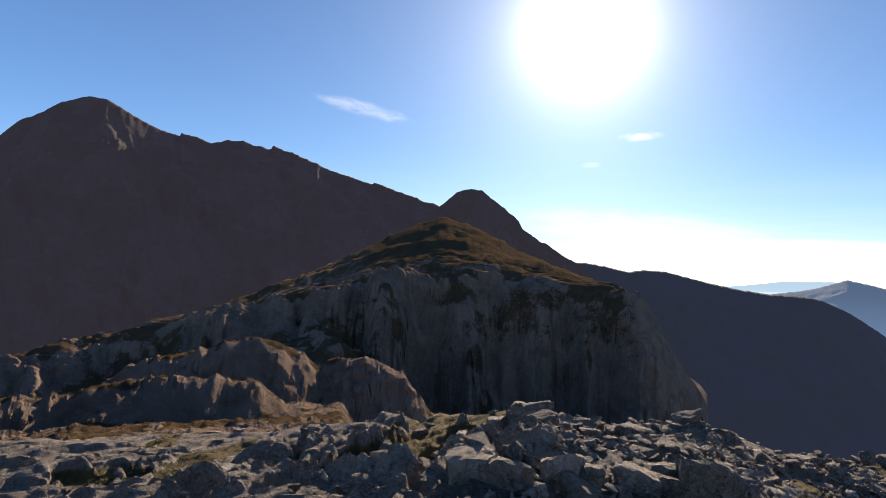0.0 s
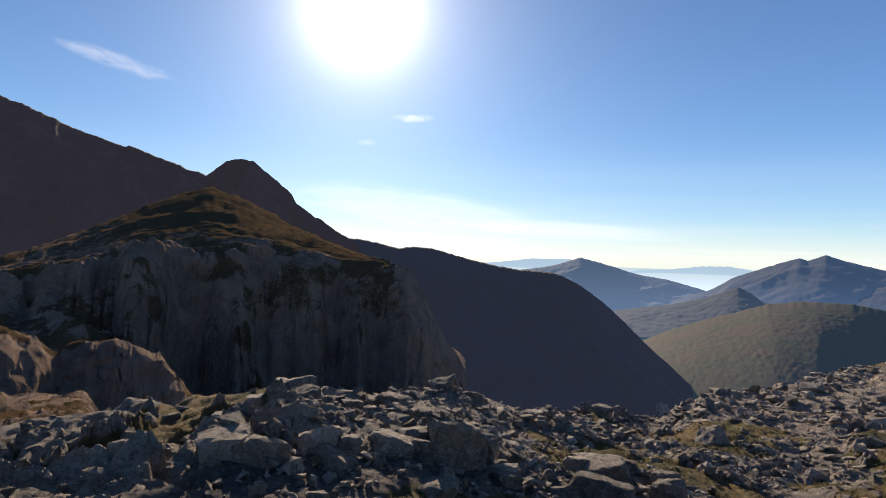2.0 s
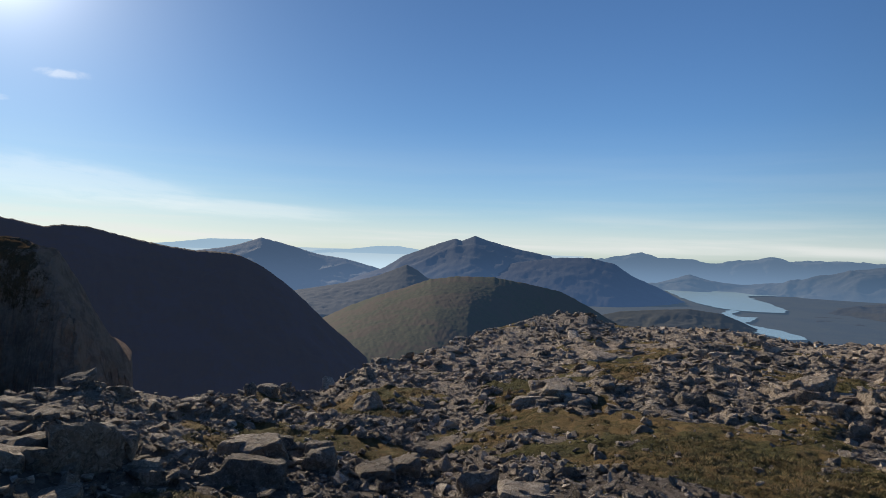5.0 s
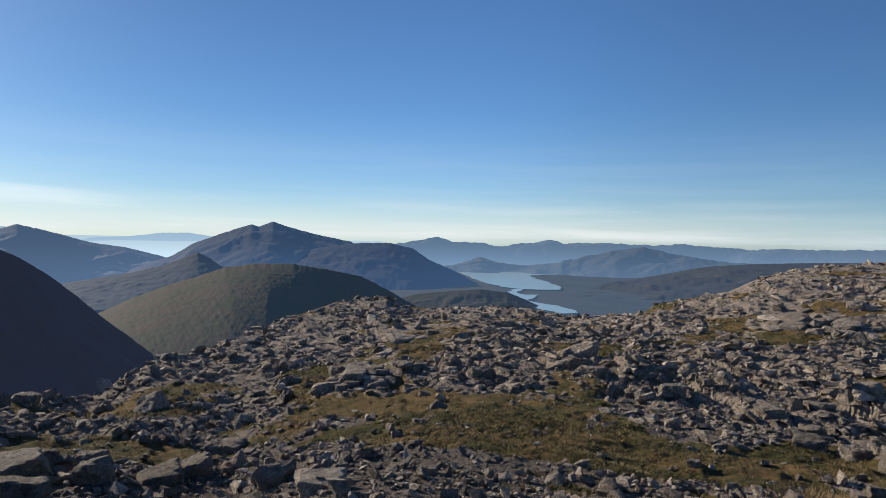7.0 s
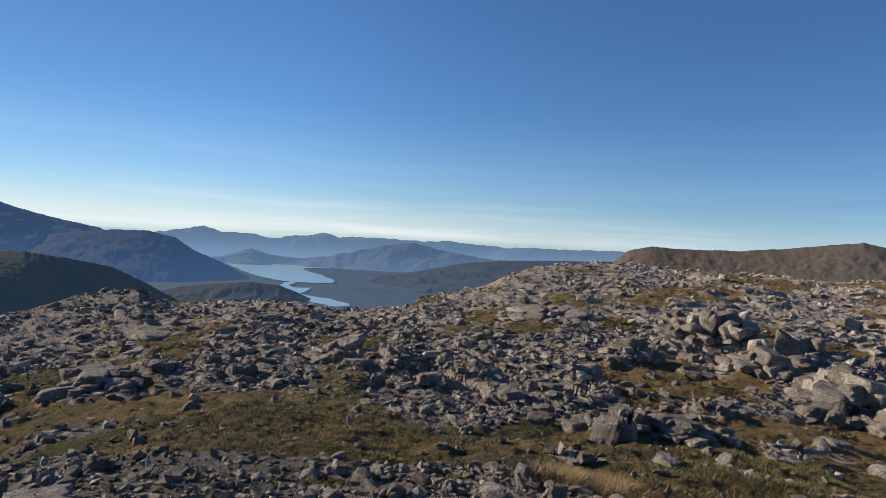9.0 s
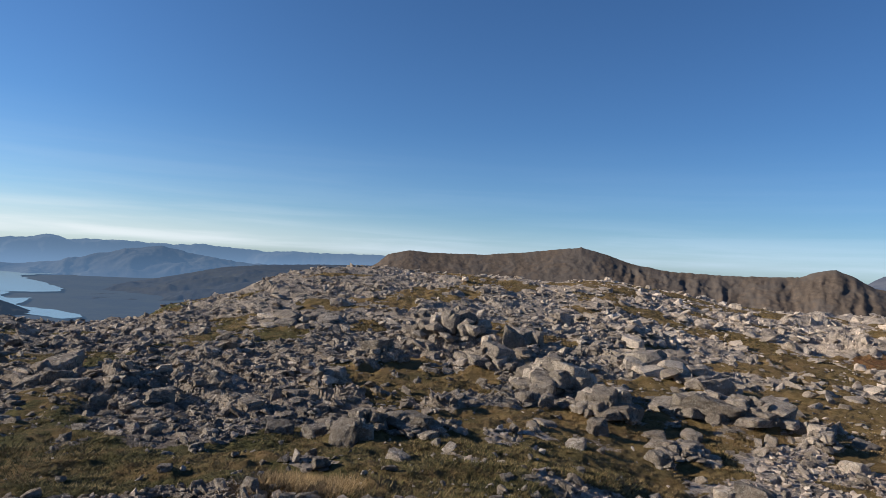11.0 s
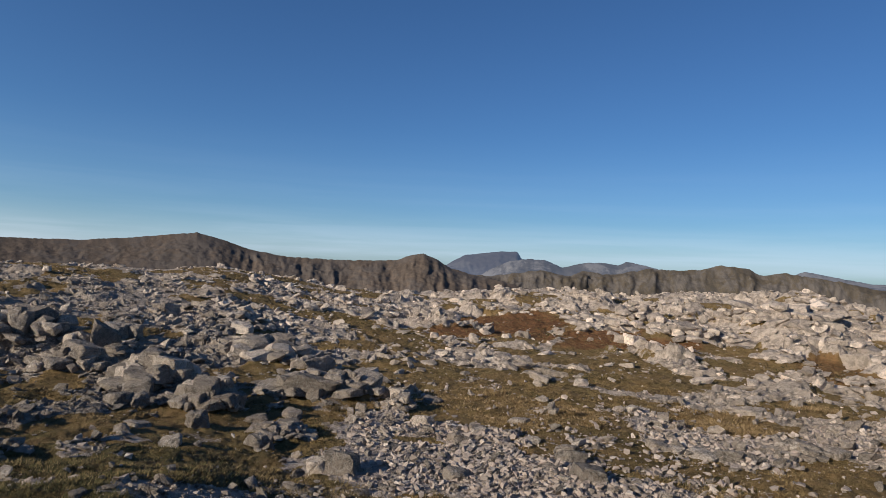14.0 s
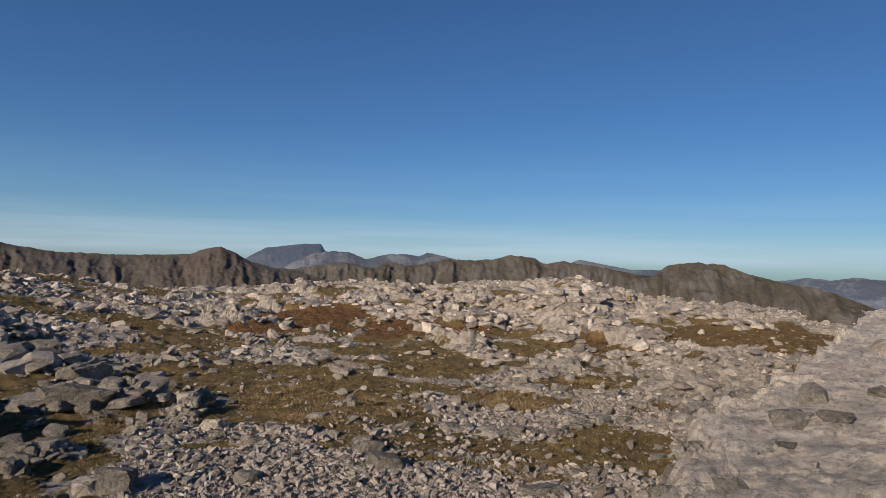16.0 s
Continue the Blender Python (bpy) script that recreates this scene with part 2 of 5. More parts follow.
ground_mat, n = material("summit_ground")
place = n.add("ShaderNodeNewGeometry", out=0)
grass_node, rust_node, grit_node, pink_node = (n.node("ShaderNodeAttribute") for _ in range(4))
pink_node.attribute_name = "pink"
grass_node.attribute_name, rust_node.attribute_name, grit_node.attribute_name = "turf", "rust", "grit"
bed, grain, patch = stone_colour(n, place, n.noise(place, 1.7, 3, 0.6))
bed = n.mix(n.math("MULTIPLY", pink_node.outputs[2], 0.88), bed, n.mix(n.band(n.noise(place, 1.6, 9, 0.8), 0.42, 0.58), (0.88, 0.735, 0.60), (0.56, 0.48, 0.41)))
bed = n.mix(n.math("MULTIPLY", n.math("MULTIPLY", pink_node.outputs[2], n.band(n.noise(place, 11.0, 10, 0.85, 0.4), 0.50, 0.58)), 0.65), bed, (0.20, 0.175, 0.15))
chips = n.node("ShaderNodeTexVoronoi")
n.wire(chips, Vector=place, Scale=22.0)
chip = n.math("MULTIPLY", chips.outputs[0], 1.0)
grit = n.mix(chips.outputs[1], (0.25, 0.206, 0.172), (0.70, 0.60, 0.52))
grit = n.mix(0.3, grit, (0.40, 0.335, 0.285))
# grit colour cut to 0.36 away from the south-east
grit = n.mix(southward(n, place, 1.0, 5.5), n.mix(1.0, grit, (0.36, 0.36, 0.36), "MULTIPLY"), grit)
blades = n.noise(n.vmath("MULTIPLY", place, (1, 1, 0.4)), 42.0, 5, 0.75)
tufts = n.noise(place, 2.1, 5, 0.65, 0.4)
turf = n.mix(n.band(tufts, 0.36, 0.64), (0.115, 0.098, 0.040), (0.215, 0.145, 0.066))
turf = n.mix(n.math("MULTIPLY", n.band(blades, 0.45, 0.7), 0.6), turf, (0.25, 0.165, 0.085))
turf = n.mix(n.math("MULTIPLY", n.band(n.noise(place, 5.0, 5, 0.7), 0.52, 0.62), 0.5), turf, (0.06, 0.052, 0.028))
turf = n.mix(n.math("MULTIPLY", n.band(n.noise(place, 8.0, 9, 0.8, 0.3), 0.50, 0.62), 0.75), turf, (0.29, 0.19, 0.092))
turf = n.mix(n.math("MULTIPLY", n.band(n.noise(place, 0.7, 6, 0.7), 0.46, 0.58), 0.8), turf, n.mix(n.band(n.noise(place, 9.0, 8, 0.8), 0.42, 0.6), (0.05, 0.056, 0.022), (0.115, 0.112, 0.045)))
turf = n.mix(n.math("MULTIPLY", southward(n, place, 3.0, 10.0), 0.55), turf, n.mix(n.band(n.noise(place, 5.0, 8, 0.8), 0.4, 0.6), (0.18, 0.112, 0.046), (0.38, 0.25, 0.115)))
turf = n.mix(n.math("MULTIPLY", rust_node.outputs[2], 0.75), turf, n.mix(n.band(n.noise(place, 6.0, 9, 0.8), 0.38, 0.62), (0.11, 0.050, 0.027), (0.30, 0.130, 0.058)))
edge = n.math("ADD", grass_node.outputs[2], n.math("MULTIPLY", n.math("SUBTRACT", n.noise(place, 3.5, 6, 0.7), 0.5), 1.1))
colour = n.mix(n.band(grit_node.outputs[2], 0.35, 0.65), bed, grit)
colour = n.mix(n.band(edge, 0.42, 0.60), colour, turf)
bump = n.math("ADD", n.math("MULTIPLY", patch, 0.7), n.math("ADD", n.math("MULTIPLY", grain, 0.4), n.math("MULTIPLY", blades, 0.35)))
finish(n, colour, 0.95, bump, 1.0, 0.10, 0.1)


def hill_material(name, cover, bare, patchy, scale, streak=0.0, split=(0.45, 0.6), veil=None, mist=0.0):
    """A hillside of grass or heather broken by bare rock; streak: dark gully shade painted in; veil: haze of the air,
    added as emission.
    """
    m, n = material(name)
    place = n.add("ShaderNodeNewGeometry", out=0)
    squeezed = n.vmath("MULTIPLY", place, (1, 1, 0.8))
    big = n.noise(squeezed, scale, 8, 0.62, 0.5)
    fine = n.noise(place, scale * 7, 8, 0.7, 0.3)
    colour = n.mix(n.band(fine, 0.3, 0.7), cover, patchy)
    colour = n.mix(n.band(n.math("ADD", big, n.math("MULTIPLY", n.math("SUBTRACT", fine, 0.5), 0.5)), *split), colour, bare)
    # shade of the gullies painted as dark streaks down the face
    if streak:
        split_xyz = n.tree.nodes.new("ShaderNodeSeparateXYZ")
        n.tree.links.new(place, split_xyz.inputs[0])
        px, py, pz = split_xyz.outputs
        around = n.math("MULTIPLY", n.math("ARCTAN2", px, py), 1500.0)
        face = n.add("ShaderNodeCombineXYZ", X=n.math("ADD", around, n.math("MULTIPLY", pz, 0.35)), Y=n.math("MULTIPLY", pz, 0.25), Z=0.0)
        gully_shade = n.noise(face, scale * 4, 8, 0.72, 0.3)
        colour = n.mix(n.math("MULTIPLY", n.band(gully_shade, 0.47, 0.57), streak), colour, (0.03, 0.03, 0.03))
    bsdf = n.node("ShaderNodeBsdfPrincipled")
    n.wire(bsdf, Base_Color=colour, Roughness=0.95,
           Normal=n.add("ShaderNodeBump", Strength=0.25 if veil else 0.6, Distance=1.2 / scale * 0.02, Height=n.math("ADD", big, fine)))
    bsdf.inputs["Specular IOR Level"].default_value = 0.1
    out = bsdf.outputs[0]
    # air haze put on the slope as emission, stronger low down
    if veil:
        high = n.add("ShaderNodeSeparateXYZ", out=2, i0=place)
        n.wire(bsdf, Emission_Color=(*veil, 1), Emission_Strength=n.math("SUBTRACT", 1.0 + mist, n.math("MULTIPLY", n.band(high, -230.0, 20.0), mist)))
    n.add("ShaderNodeOutputMaterial", i0=out)
    return m


# ---- the summit ground ----
# Skyline of the summit: bearing and rise, degrees.
RIM_WEST = [(-60, -12.0), (-35.5, -12.4), (-28, -12.9), (-18.5, -13.1), (-11.8, -12.9), (-4.9, -12.4),
            (-1.8, -12.32), (2.7, -11.7), (5.2, -11.2), (6.7, -11.1), (9.1, -11.3), (10.1, -11.6), (14, -11.7), (16.3, -11.4),
            (18.6, -11.4), (21.2, -11.1), (23.8, -11.8), (26.2, -12.5), (28.6, -12.4), (30.8, -12.3), (32.4, -12.3), (35.1, -12.3),
            (37.2, -12.56), (38.1, -12.23), (40.2, -11.01), (41.7, -9.97), (44.4, -9.4), (47.8, -8.55)]
RIM_NORTH = [(51.6, -7.03), (53.9, -6.27), (56.1, -5.55), (58.8, -5.2), (60.5, -5.2), (61.5, -5.7), (63.5, -6.0), (66.4, -5.88),
             (69.9, -5.68), (73, -5.75), (76, -6.25), (79.9, -6.1), (82.7, -5.65), (84.1, -4.85), (86.8, -4.25), (89.4, -3.4),
             (91.4, -2.4), (93.4, -1.9), (95.6, -1.35), (99, -1.05), (102.4, -0.92), (105.1, -1.2), (108.3, -1.15), (112.5, -1.33),
             (116, -1.45), (118.4, -1.25), (121.5, -1.15)]
RIM_EAST = [(126.1, -1.7), (131.2, -2.53), (136.6, -2.73), (138.5, -2.68), (143.6, -2.3), (147.6, -1.9), (150.7, -1.9), (154.7, -2.15),
            (159.1, -1.8), (161.5, -1.55), (166.1, -1.4), (169.2, -1.2), (171.7, -1.75), (175.2, -2.4), (178.4, -2.5), (182.8, -2.75),
            (186.9, -3.0), (187.6, -3.6), (189.9, -3.85), (193, -3.2), (200, -3.0), (230, -4.0), (300, -9.5)]
RIM = RIM_WEST + RIM_NORTH + RIM_EAST
# Lie of the ground: bearing; height under the eye at 15, 35 and 60 hundredths of the way to the rim; distance of the rim.
LIE = [(-60, -1.6, -1.75, -2.0, 10.5), (-35, -1.6, -1.75, -2.0, 10.5), (-18, -1.6, -1.7, -1.95, 10.0), (-5, -1.55, -1.65, -1.75, 9.0),
       (6, -1.5, -1.55, -1.6, 8.0), (18, -1.5, -1.65, -1.75, 9.0), (31, -1.6, -1.95, -2.25, 11.3), (48, -1.7, -2.4, -2.7, 18.0),
       (57, -1.7, -2.3, -2.55, 25.0), (68, -1.7, -2.1, -2.15, 25.0), (78, -1.7, -2.0, -2.05, 23.0), (90, -1.7, -2.05, -1.95, 26.0),
       (100, -1.7, -2.15, -1.7, 29.0), (115, -1.7, -2.25, -1.7, 31.0), (128, -2.25, -2.55, -2.2, 35.0), (140, -2.35, -2.65, -2.45, 39.0),
       (151, -2.35, -2.6, -2.65, 41.0), (163, -2.35, -2.8, -2.7, 41.0), (175, -2.3, -2.7, -2.8, 40.0), (186, -2.0, -2.5, -2.6, 38.0),
       (200, -1.6, -2.0, -2.4, 36.0), (300, -1.6, -1.75, -2.0, 10.5)]
# Turf between the rocks: x, y, half length, half width, turn (degrees), rust.
TURF_A = [(7.57, 4.27, 1.79, 1.72, -94, 0), (6.18, 2.11, 1.35, 1.15, -69, 0), (5.83, 0.48, 1.22, 0.6, -59, 0), (8.3, 8.9, 0.93, 0.78, -84, 0), (5.28,
    7.07, 0.45, 0.96, -67, 0), (6.5, 5.66, 0.45, 0.43, -91, 0), (10.86, 7.18, 0.81, 0.64, -93, 0), (5.48, -0.61, 0.6, 0.53, -77, 0), (12.51, -3.31,
    0.84, 1.15, -71, 0), (21.49, -6.7, 1.65, 0.96, -72, 0), (6.93, 1.3, 0.7, 0.63, -78, 0), (7.2, -3.59, 1.94, 1.49, -87, 0), (10.05, -12.25, 1.89,
    2.46, -106, 0), (6.55, -10.53, 2.3, 2.06, -11, 0), (11.05, -3.73, 0.84, 0.91, -1, 0), (6.59, -0.56, 0.81, 0.61, -123, 0)]
TURF_B = [(8.93, -18.06, 2.18, 1.98, -104, 0), (10.23, -1.46, 0.5, 0.49, -98, 0), (6.36, -1.92, 1.11, 1.01, -113, 0), (8.32, -4.13, 1.71, 1.37, -89,
    0), (8.29, -5.83, 1.27, 0.84, -88, 0), (11.27, -4.63, 0.62, 0.65, -98, 0), (10.64, -11.77, 1.4, 2.08, -102, 0), (7.99, -10.85, 1.72, 2.05, -112,
    0), (6.01, -10.52, 1.29, 1.53, -109, 0), (6.21, -7.3, 0.43, 0.42, -109, 0), (14.98, -23.21, 2.78, 1.66, -109, 1), (11.62, -22.84, 3.16, 1.14,
    -114, 1), (16.65, -15.86, 3.48, 1.03, -9, 0), (21.85, -5.93, 1.36, 0.87, -81, 0), (14.03, -15.27, 1.84, 0.85, -95, 0), (6.23, -1.08, 0.38, 0.54,
    -124, 0)]
TURF_C = [(6.82, -12.43, 1.35, 1.48, -126, 0), (1.54, -10.03, 0.95, 1.52, -14, 0), (2.5, -16.17, 1.42, 1.34, -135, 0), (14.3, -20.19, 3.01, 0.97,
    -114, 1), (9.46, -22.39, 3.12, 0.96, -132, 1), (8.17, -5.65, 1.44, 1.11, -113, 0), (10.59, -10.61, 0.9, 1.14, -12, 0), (2.57, -21.97, 1.45, 0.91,
    -139, 0.5), (5.74, -21.36, 1.44, 1.14, -131, 0), (-2.64, -26.96, 4.92, 3.75, 1, 0.4), (6.93, -11.61, 0.68, 0.92, -151, 0), (3.47, -23.72, 1.26,
    1.18, -151, 0.6), (4.18, -13.58, 1.13, 0.91, -144, 0), (7.31, -11.46, 2.04, 2.66, -143, 0), (4.07, -13.06, 1.17, 1.24, -138, 0), (1.29, -10.09,
    0.86, 1.95, -155, 0)]
TURF_D = [(6.7, -4.44, 0.55, 0.69, -105, 0), (7.31, -5.8, 0.8, 0.7, -132, 0), (-2.87, -28.46, 2.37, 3.91, -135, 0), (14.85, -22.23, 1.97, 0.99, -125,
    1), (9.46, -23.15, 2.48, 0.8, -142, 1), (7.54, -15.01, 3.03, 1.27, -132, 0), (2.56, -16.53, 1.71, 0.93, -149, 0), (20.08, -14.28, 1.63, 1.01, -8,
    0), (7.03, 2.86, 2.06, 1.36, -88, 0), (5.91, 1.27, 1.6, 0.95, -71, 0), (5.44, -0.14, 0.99, 0.42, -68, 0), (8.68, 8.06, 1.12, 0.74, -74, 0), (7.24,
    -0.78, 1.23, 0.77, -58, 0), (11.81, -3.32, 0.61, 1.04, -66, 0), (7.81, 4.87, 1.2, 1.69, -59, 0), (6.82, 3.35, 0.79, 0.58, -35, 0)]
TURF_E = [(-3.49, 7.68, 1.07, 0.63, 26, 0), (-3.55, 6.38, 0.51, 0.37, 19, 0), (-0.88, 6.42, 0.84, 0.63, -2, 0), (-0.04, 6.89, 0.54, 0.68, -33, 0),
    (-2.67, 8.55, 0.57, 0.35, 3, 0), (-1.08, 5.86, 0.45, 0.2, -2, 0), (1.31, 7.4, 0.8, 0.34, 37, 0), (-1.01, 7.24, 0.89, 0.9, -21, 0), (-0.17, 7.25,
    0.43, 0.65, -31, 0), (-0.74, 7.08, 0.57, 0.67, -35, 0), (5.9, 6.98, 0.79, 1.02, -11, 0), (8.54, 8.85, 0.76, 0.74, -3, 0), (8.06, 6.41, 0.49, 0.79,
    -64, 0), (4.91, 7.88, 0.59, 0.52, 17, 0), (0.71, 5.44, 0.17, 0.24, -4, 0)]
TURF = TURF_A + TURF_B + TURF_C + TURF_D + TURF_E
GOLD = [(7.93, -10.43, 1.35), (5.90, -10.39, 1.19), (3.74, -12.63, 1.20), (6.01, -9.75, 0.90), (5.34, -0.55, 0.54), (6.46, -10.15, 1.23), (3.96, -13.10, 1.22), (2.80, -16.36, 0.73)]
# Outcrops of jointed bedrock: x, y, width, height.
OUTCROPS_A = [(14.7, -4.75, 1.9, 1), (12.28, -4.85, 1.23, 0.64), (11, -5.7, 1.49, 0.86), (9.23, -5.64, 1.04, 0.68), (12.99, -9.32, 2.3, 0.71), (9.6,
    -8.02, 1.81, 0.64), (9.03, -8.63, 0.97, 0.53), (7.97, -8.6, 0.56, 0.4), (12.85, -2.7, 0.96, 0.55), (16.94, -1.45, 2.39, 0.4), (7.61, -5.85, 0.85,
    0.31), (7.49, -1.39, 0.62, 0.33), (7.52, -2.05, 0.72, 0.23), (16.62, -10.91, 1.72, 0.55)]
OUTCROPS_B = [(8.75, -25.06, 2.01, 0.77), (5.88, -30.18, 3.45, 0.88), (2.41, -25.83, 2.19, 0.75), (0.52, -15.2, 1.45, 0.64), (2.2, -11.29, 0.79,
    0.29), (16.6, -24.83, 1.85, 0.44), (12.57, -26.05, 2.97, 0.5), (-0.11, -31.5, 2.16, 0.55), (10.93, -27.4, 2.44, 0.71), (7.98, -26.47, 2.09, 0.67),
    (7.97, -31.13, 2.61, 0.7), (4.96, -32.47, 2.81, 0.87), (3.49, -27.17, 1.81, 0.6), (1.8, -30.85, 2.18, 0.68)]
OUTCROPS_C = [(-1.4, -29, 1.78, 0.51), (15.27, -26.67, 1.92, 0.45), (1.24, -20.59, 1.2, 0.41), (2.4, -21.14, 1.13, 0.38), (5, -23.61, 1.64, 0.42),
    (9.1, 5.61, 1.11, 0.37)]
OUTCROPS = OUTCROPS_A + OUTCROPS_B + OUTCROPS_C


def lie_of_land(x, y):
    """The height of the summit ground without its rocks, over the eye, and how far out to the rim the place is."""
    b = (np.degrees(np.arctan2(x, y)) + 60) % 360 - 60
    rim = along(LIE, b, 4)
    s = np.hypot(x, y) / rim
    top = rim * np.tan(np.radians(along(RIM, b)))
    levels = np.stack([np.full_like(b, -1.62), along(LIE, b, 1), along(LIE, b, 2), along(LIE, b, 3), top, top - rim * 0.30, top - rim * 2.2], 0)
    knots = [0.0, 0.15, 0.35, 0.6, 1.0, 1.25, 2.6]
    z = np.zeros_like(b)
    slopes = [np.zeros_like(b)]
    for k in range(1, 6):
        slopes.append((levels[k + 1] - levels[k - 1]) / (knots[k + 1] - knots[k - 1]))
    slopes[4] = np.zeros_like(b) + 0.2 * (top - levels[3])
    slopes.append((levels[6] - levels[5]) / (knots[6] - knots[5]))
    for k in range(6):
        w = knots[k + 1] - knots[k]
        u = np.clip((s - knots[k]) / w, 0, 1)
        inside = (s >= knots[k]) if k == 5 else (s >= knots[k]) & (s < knots[k + 1])
        h = (levels[k] * (1 + 2 * u) * (1 - u) ** 2 + slopes[k] * w * u * (1 - u) ** 2
             + levels[k + 1] * u * u * (3 - 2 * u) + slopes[k + 1] * w * u * u * (u - 1))
        z = np.where(inside, h, z)
    # bedrock swells under the outcrops
    for px, py, wide, high in OUTCROPS:
        z = z + 0.4 * high * np.exp(-((x - px) ** 2 + (y - py) ** 2) / (0.45 * wide) ** 2)
    # the smooth bedrock whaleback beside the path
    over = whaleback(x, y)
    far = np.hypot(x, y)
    top = np.interp(far, [2, 4.5, 8, 13, 22], [-1.62, -1.66, -1.60, -1.58, -1.2])
    return np.where(over > 0, z + (np.maximum(top, z) - z) * over, z), s


def whaleback(x, y):
    """Where the smooth pinkish bedrock hump lies (0..1)."""
    b, far = (np.degrees(np.arctan2(x, y)) + 60) % 360 - 60, np.hypot(x, y)
    edge = np.interp(far, [3.0, 4.7, 5.8, 7.0, 9.2, 11.8, 13.7, 17.0, 30.0], [168.4, 172.4, 175.2, 177.3, 180.2, 183.0, 186.2, 188.5, 192.8])
    over = smooth((b - edge) * far / 57.3 + 0.55 * fbm(x * 1.1, y * 1.1, 6, 63, 0.6), -0.12, 0.30)
    return over * smooth(far, 2.2, 4.0)


def turf_at(x, y):
    """How grassy (0..1) and how rusty a place is."""
    grass, rust = np.zeros_like(x), np.zeros_like(x)
    wx, wy = x + 0.9 * fbm(x * 0.8, y * 0.8, 6, 60, 0.62), y + 0.9 * fbm(x * 0.8, y * 0.8, 6, 70, 0.62)
    for px, py, a, b, turn, red in TURF:
        c, s = math.cos(radians(turn)), math.sin(radians(turn))
        u, v = ((wx - px) * c + (wy - py) * s) / a, (-(wx - px) * s + (wy - py) * c) / b
        g = 1 - smooth(np.hypot(u, v), 0.75, 1.15)
        grass, rust = np.maximum(grass, g), np.maximum(rust, g * red)
    b = (np.degrees(np.arctan2(x, y)) + 60) % 360 - 60
    more = 0.15 * smooth(b, 95, 110) * (1 - smooth(b, 160, 175))
    loose = smooth(fbm(x * 0.45, y * 0.45, 5, 33) + more, 0.16, 0.34) * 0.85 * (1 - whaleback(x, y))
    # rocks break through the sward
    bare = smooth(fbm(x * 1.3, y * 1.3, 5, 35, 0.6), 0.17, 0.32)
    return np.maximum(grass, loose) * (1 - (0.9 - 0.5 * smooth(b, 105, 122)) * bare * (1 - rust)) * (1 - smooth(whaleback(x, y), 0.1, 0.5)), rust


def golden(x, y):
    """Tall pale grass by the path."""
    out = np.zeros_like(x)
    for px, py, size in GOLD:
        out = np.maximum(out, 1 - smooth(np.hypot(x - px, y - py) / size, 0.5, 1.1))
    return out


def grit_at(x, y):
    """Loose chips in the hollow that the path follows; bare bedrock on the humps and the whaleback."""
    b, far = (np.degrees(np.arctan2(x, y)) + 60) % 360 - 60, np.hypot(x, y)
    hollow = 1 - smooth(far / np.interp(b, [-20, 30, 60, 100, 140, 200], [3.0, 7.5, 10.0, 7.0, 14.0, 15.0]), 0.75, 1.2)
    hollow *= 1 - whaleback(x, y)
    return np.clip(hollow + 0.35 * smooth(fbm(x * 0.4, y * 0.4, 3, 81), 0.05, 0.4), 0, 1)


def slabs(x, y, far, size, long, dip, gap, seed):
    """Broken tabular rock: flat-topped pieces at uneven levels that dip one way, with open joints; fine pieces fade with distance."""
    joint, level, ux, uy = blocks(x / (size * long), y / size, seed)
    lean = dip * uy + (level * 7.13 % 1 - 0.5) * ux + 0.7 * (level * 13.7 % 1 - 0.5) * uy
    wide = np.maximum(gap, 0.017 * far / size)
    return (level ** 1.3 + lean) * smooth(joint, 0.0, wide) * (1 - smooth(wide, 0.5, 1.2)) - 0.3


def eastern_crag(x, y):
    """Where the hump to the south-east breaks into steps of jointed rock (0..1)."""
    b, far = (np.degrees(np.arctan2(x, y)) + 60) % 360 - 60, np.hypot(x, y)
    inner = np.interp(b, [125, 138, 150, 160, 170, 180, 188], [30, 24, 23, 20, 18, 19, 24])
    return smooth(b, 128, 140) * (1 - smooth(b, 181, 188)) * smooth(far - inner, -0.5, 1.5)


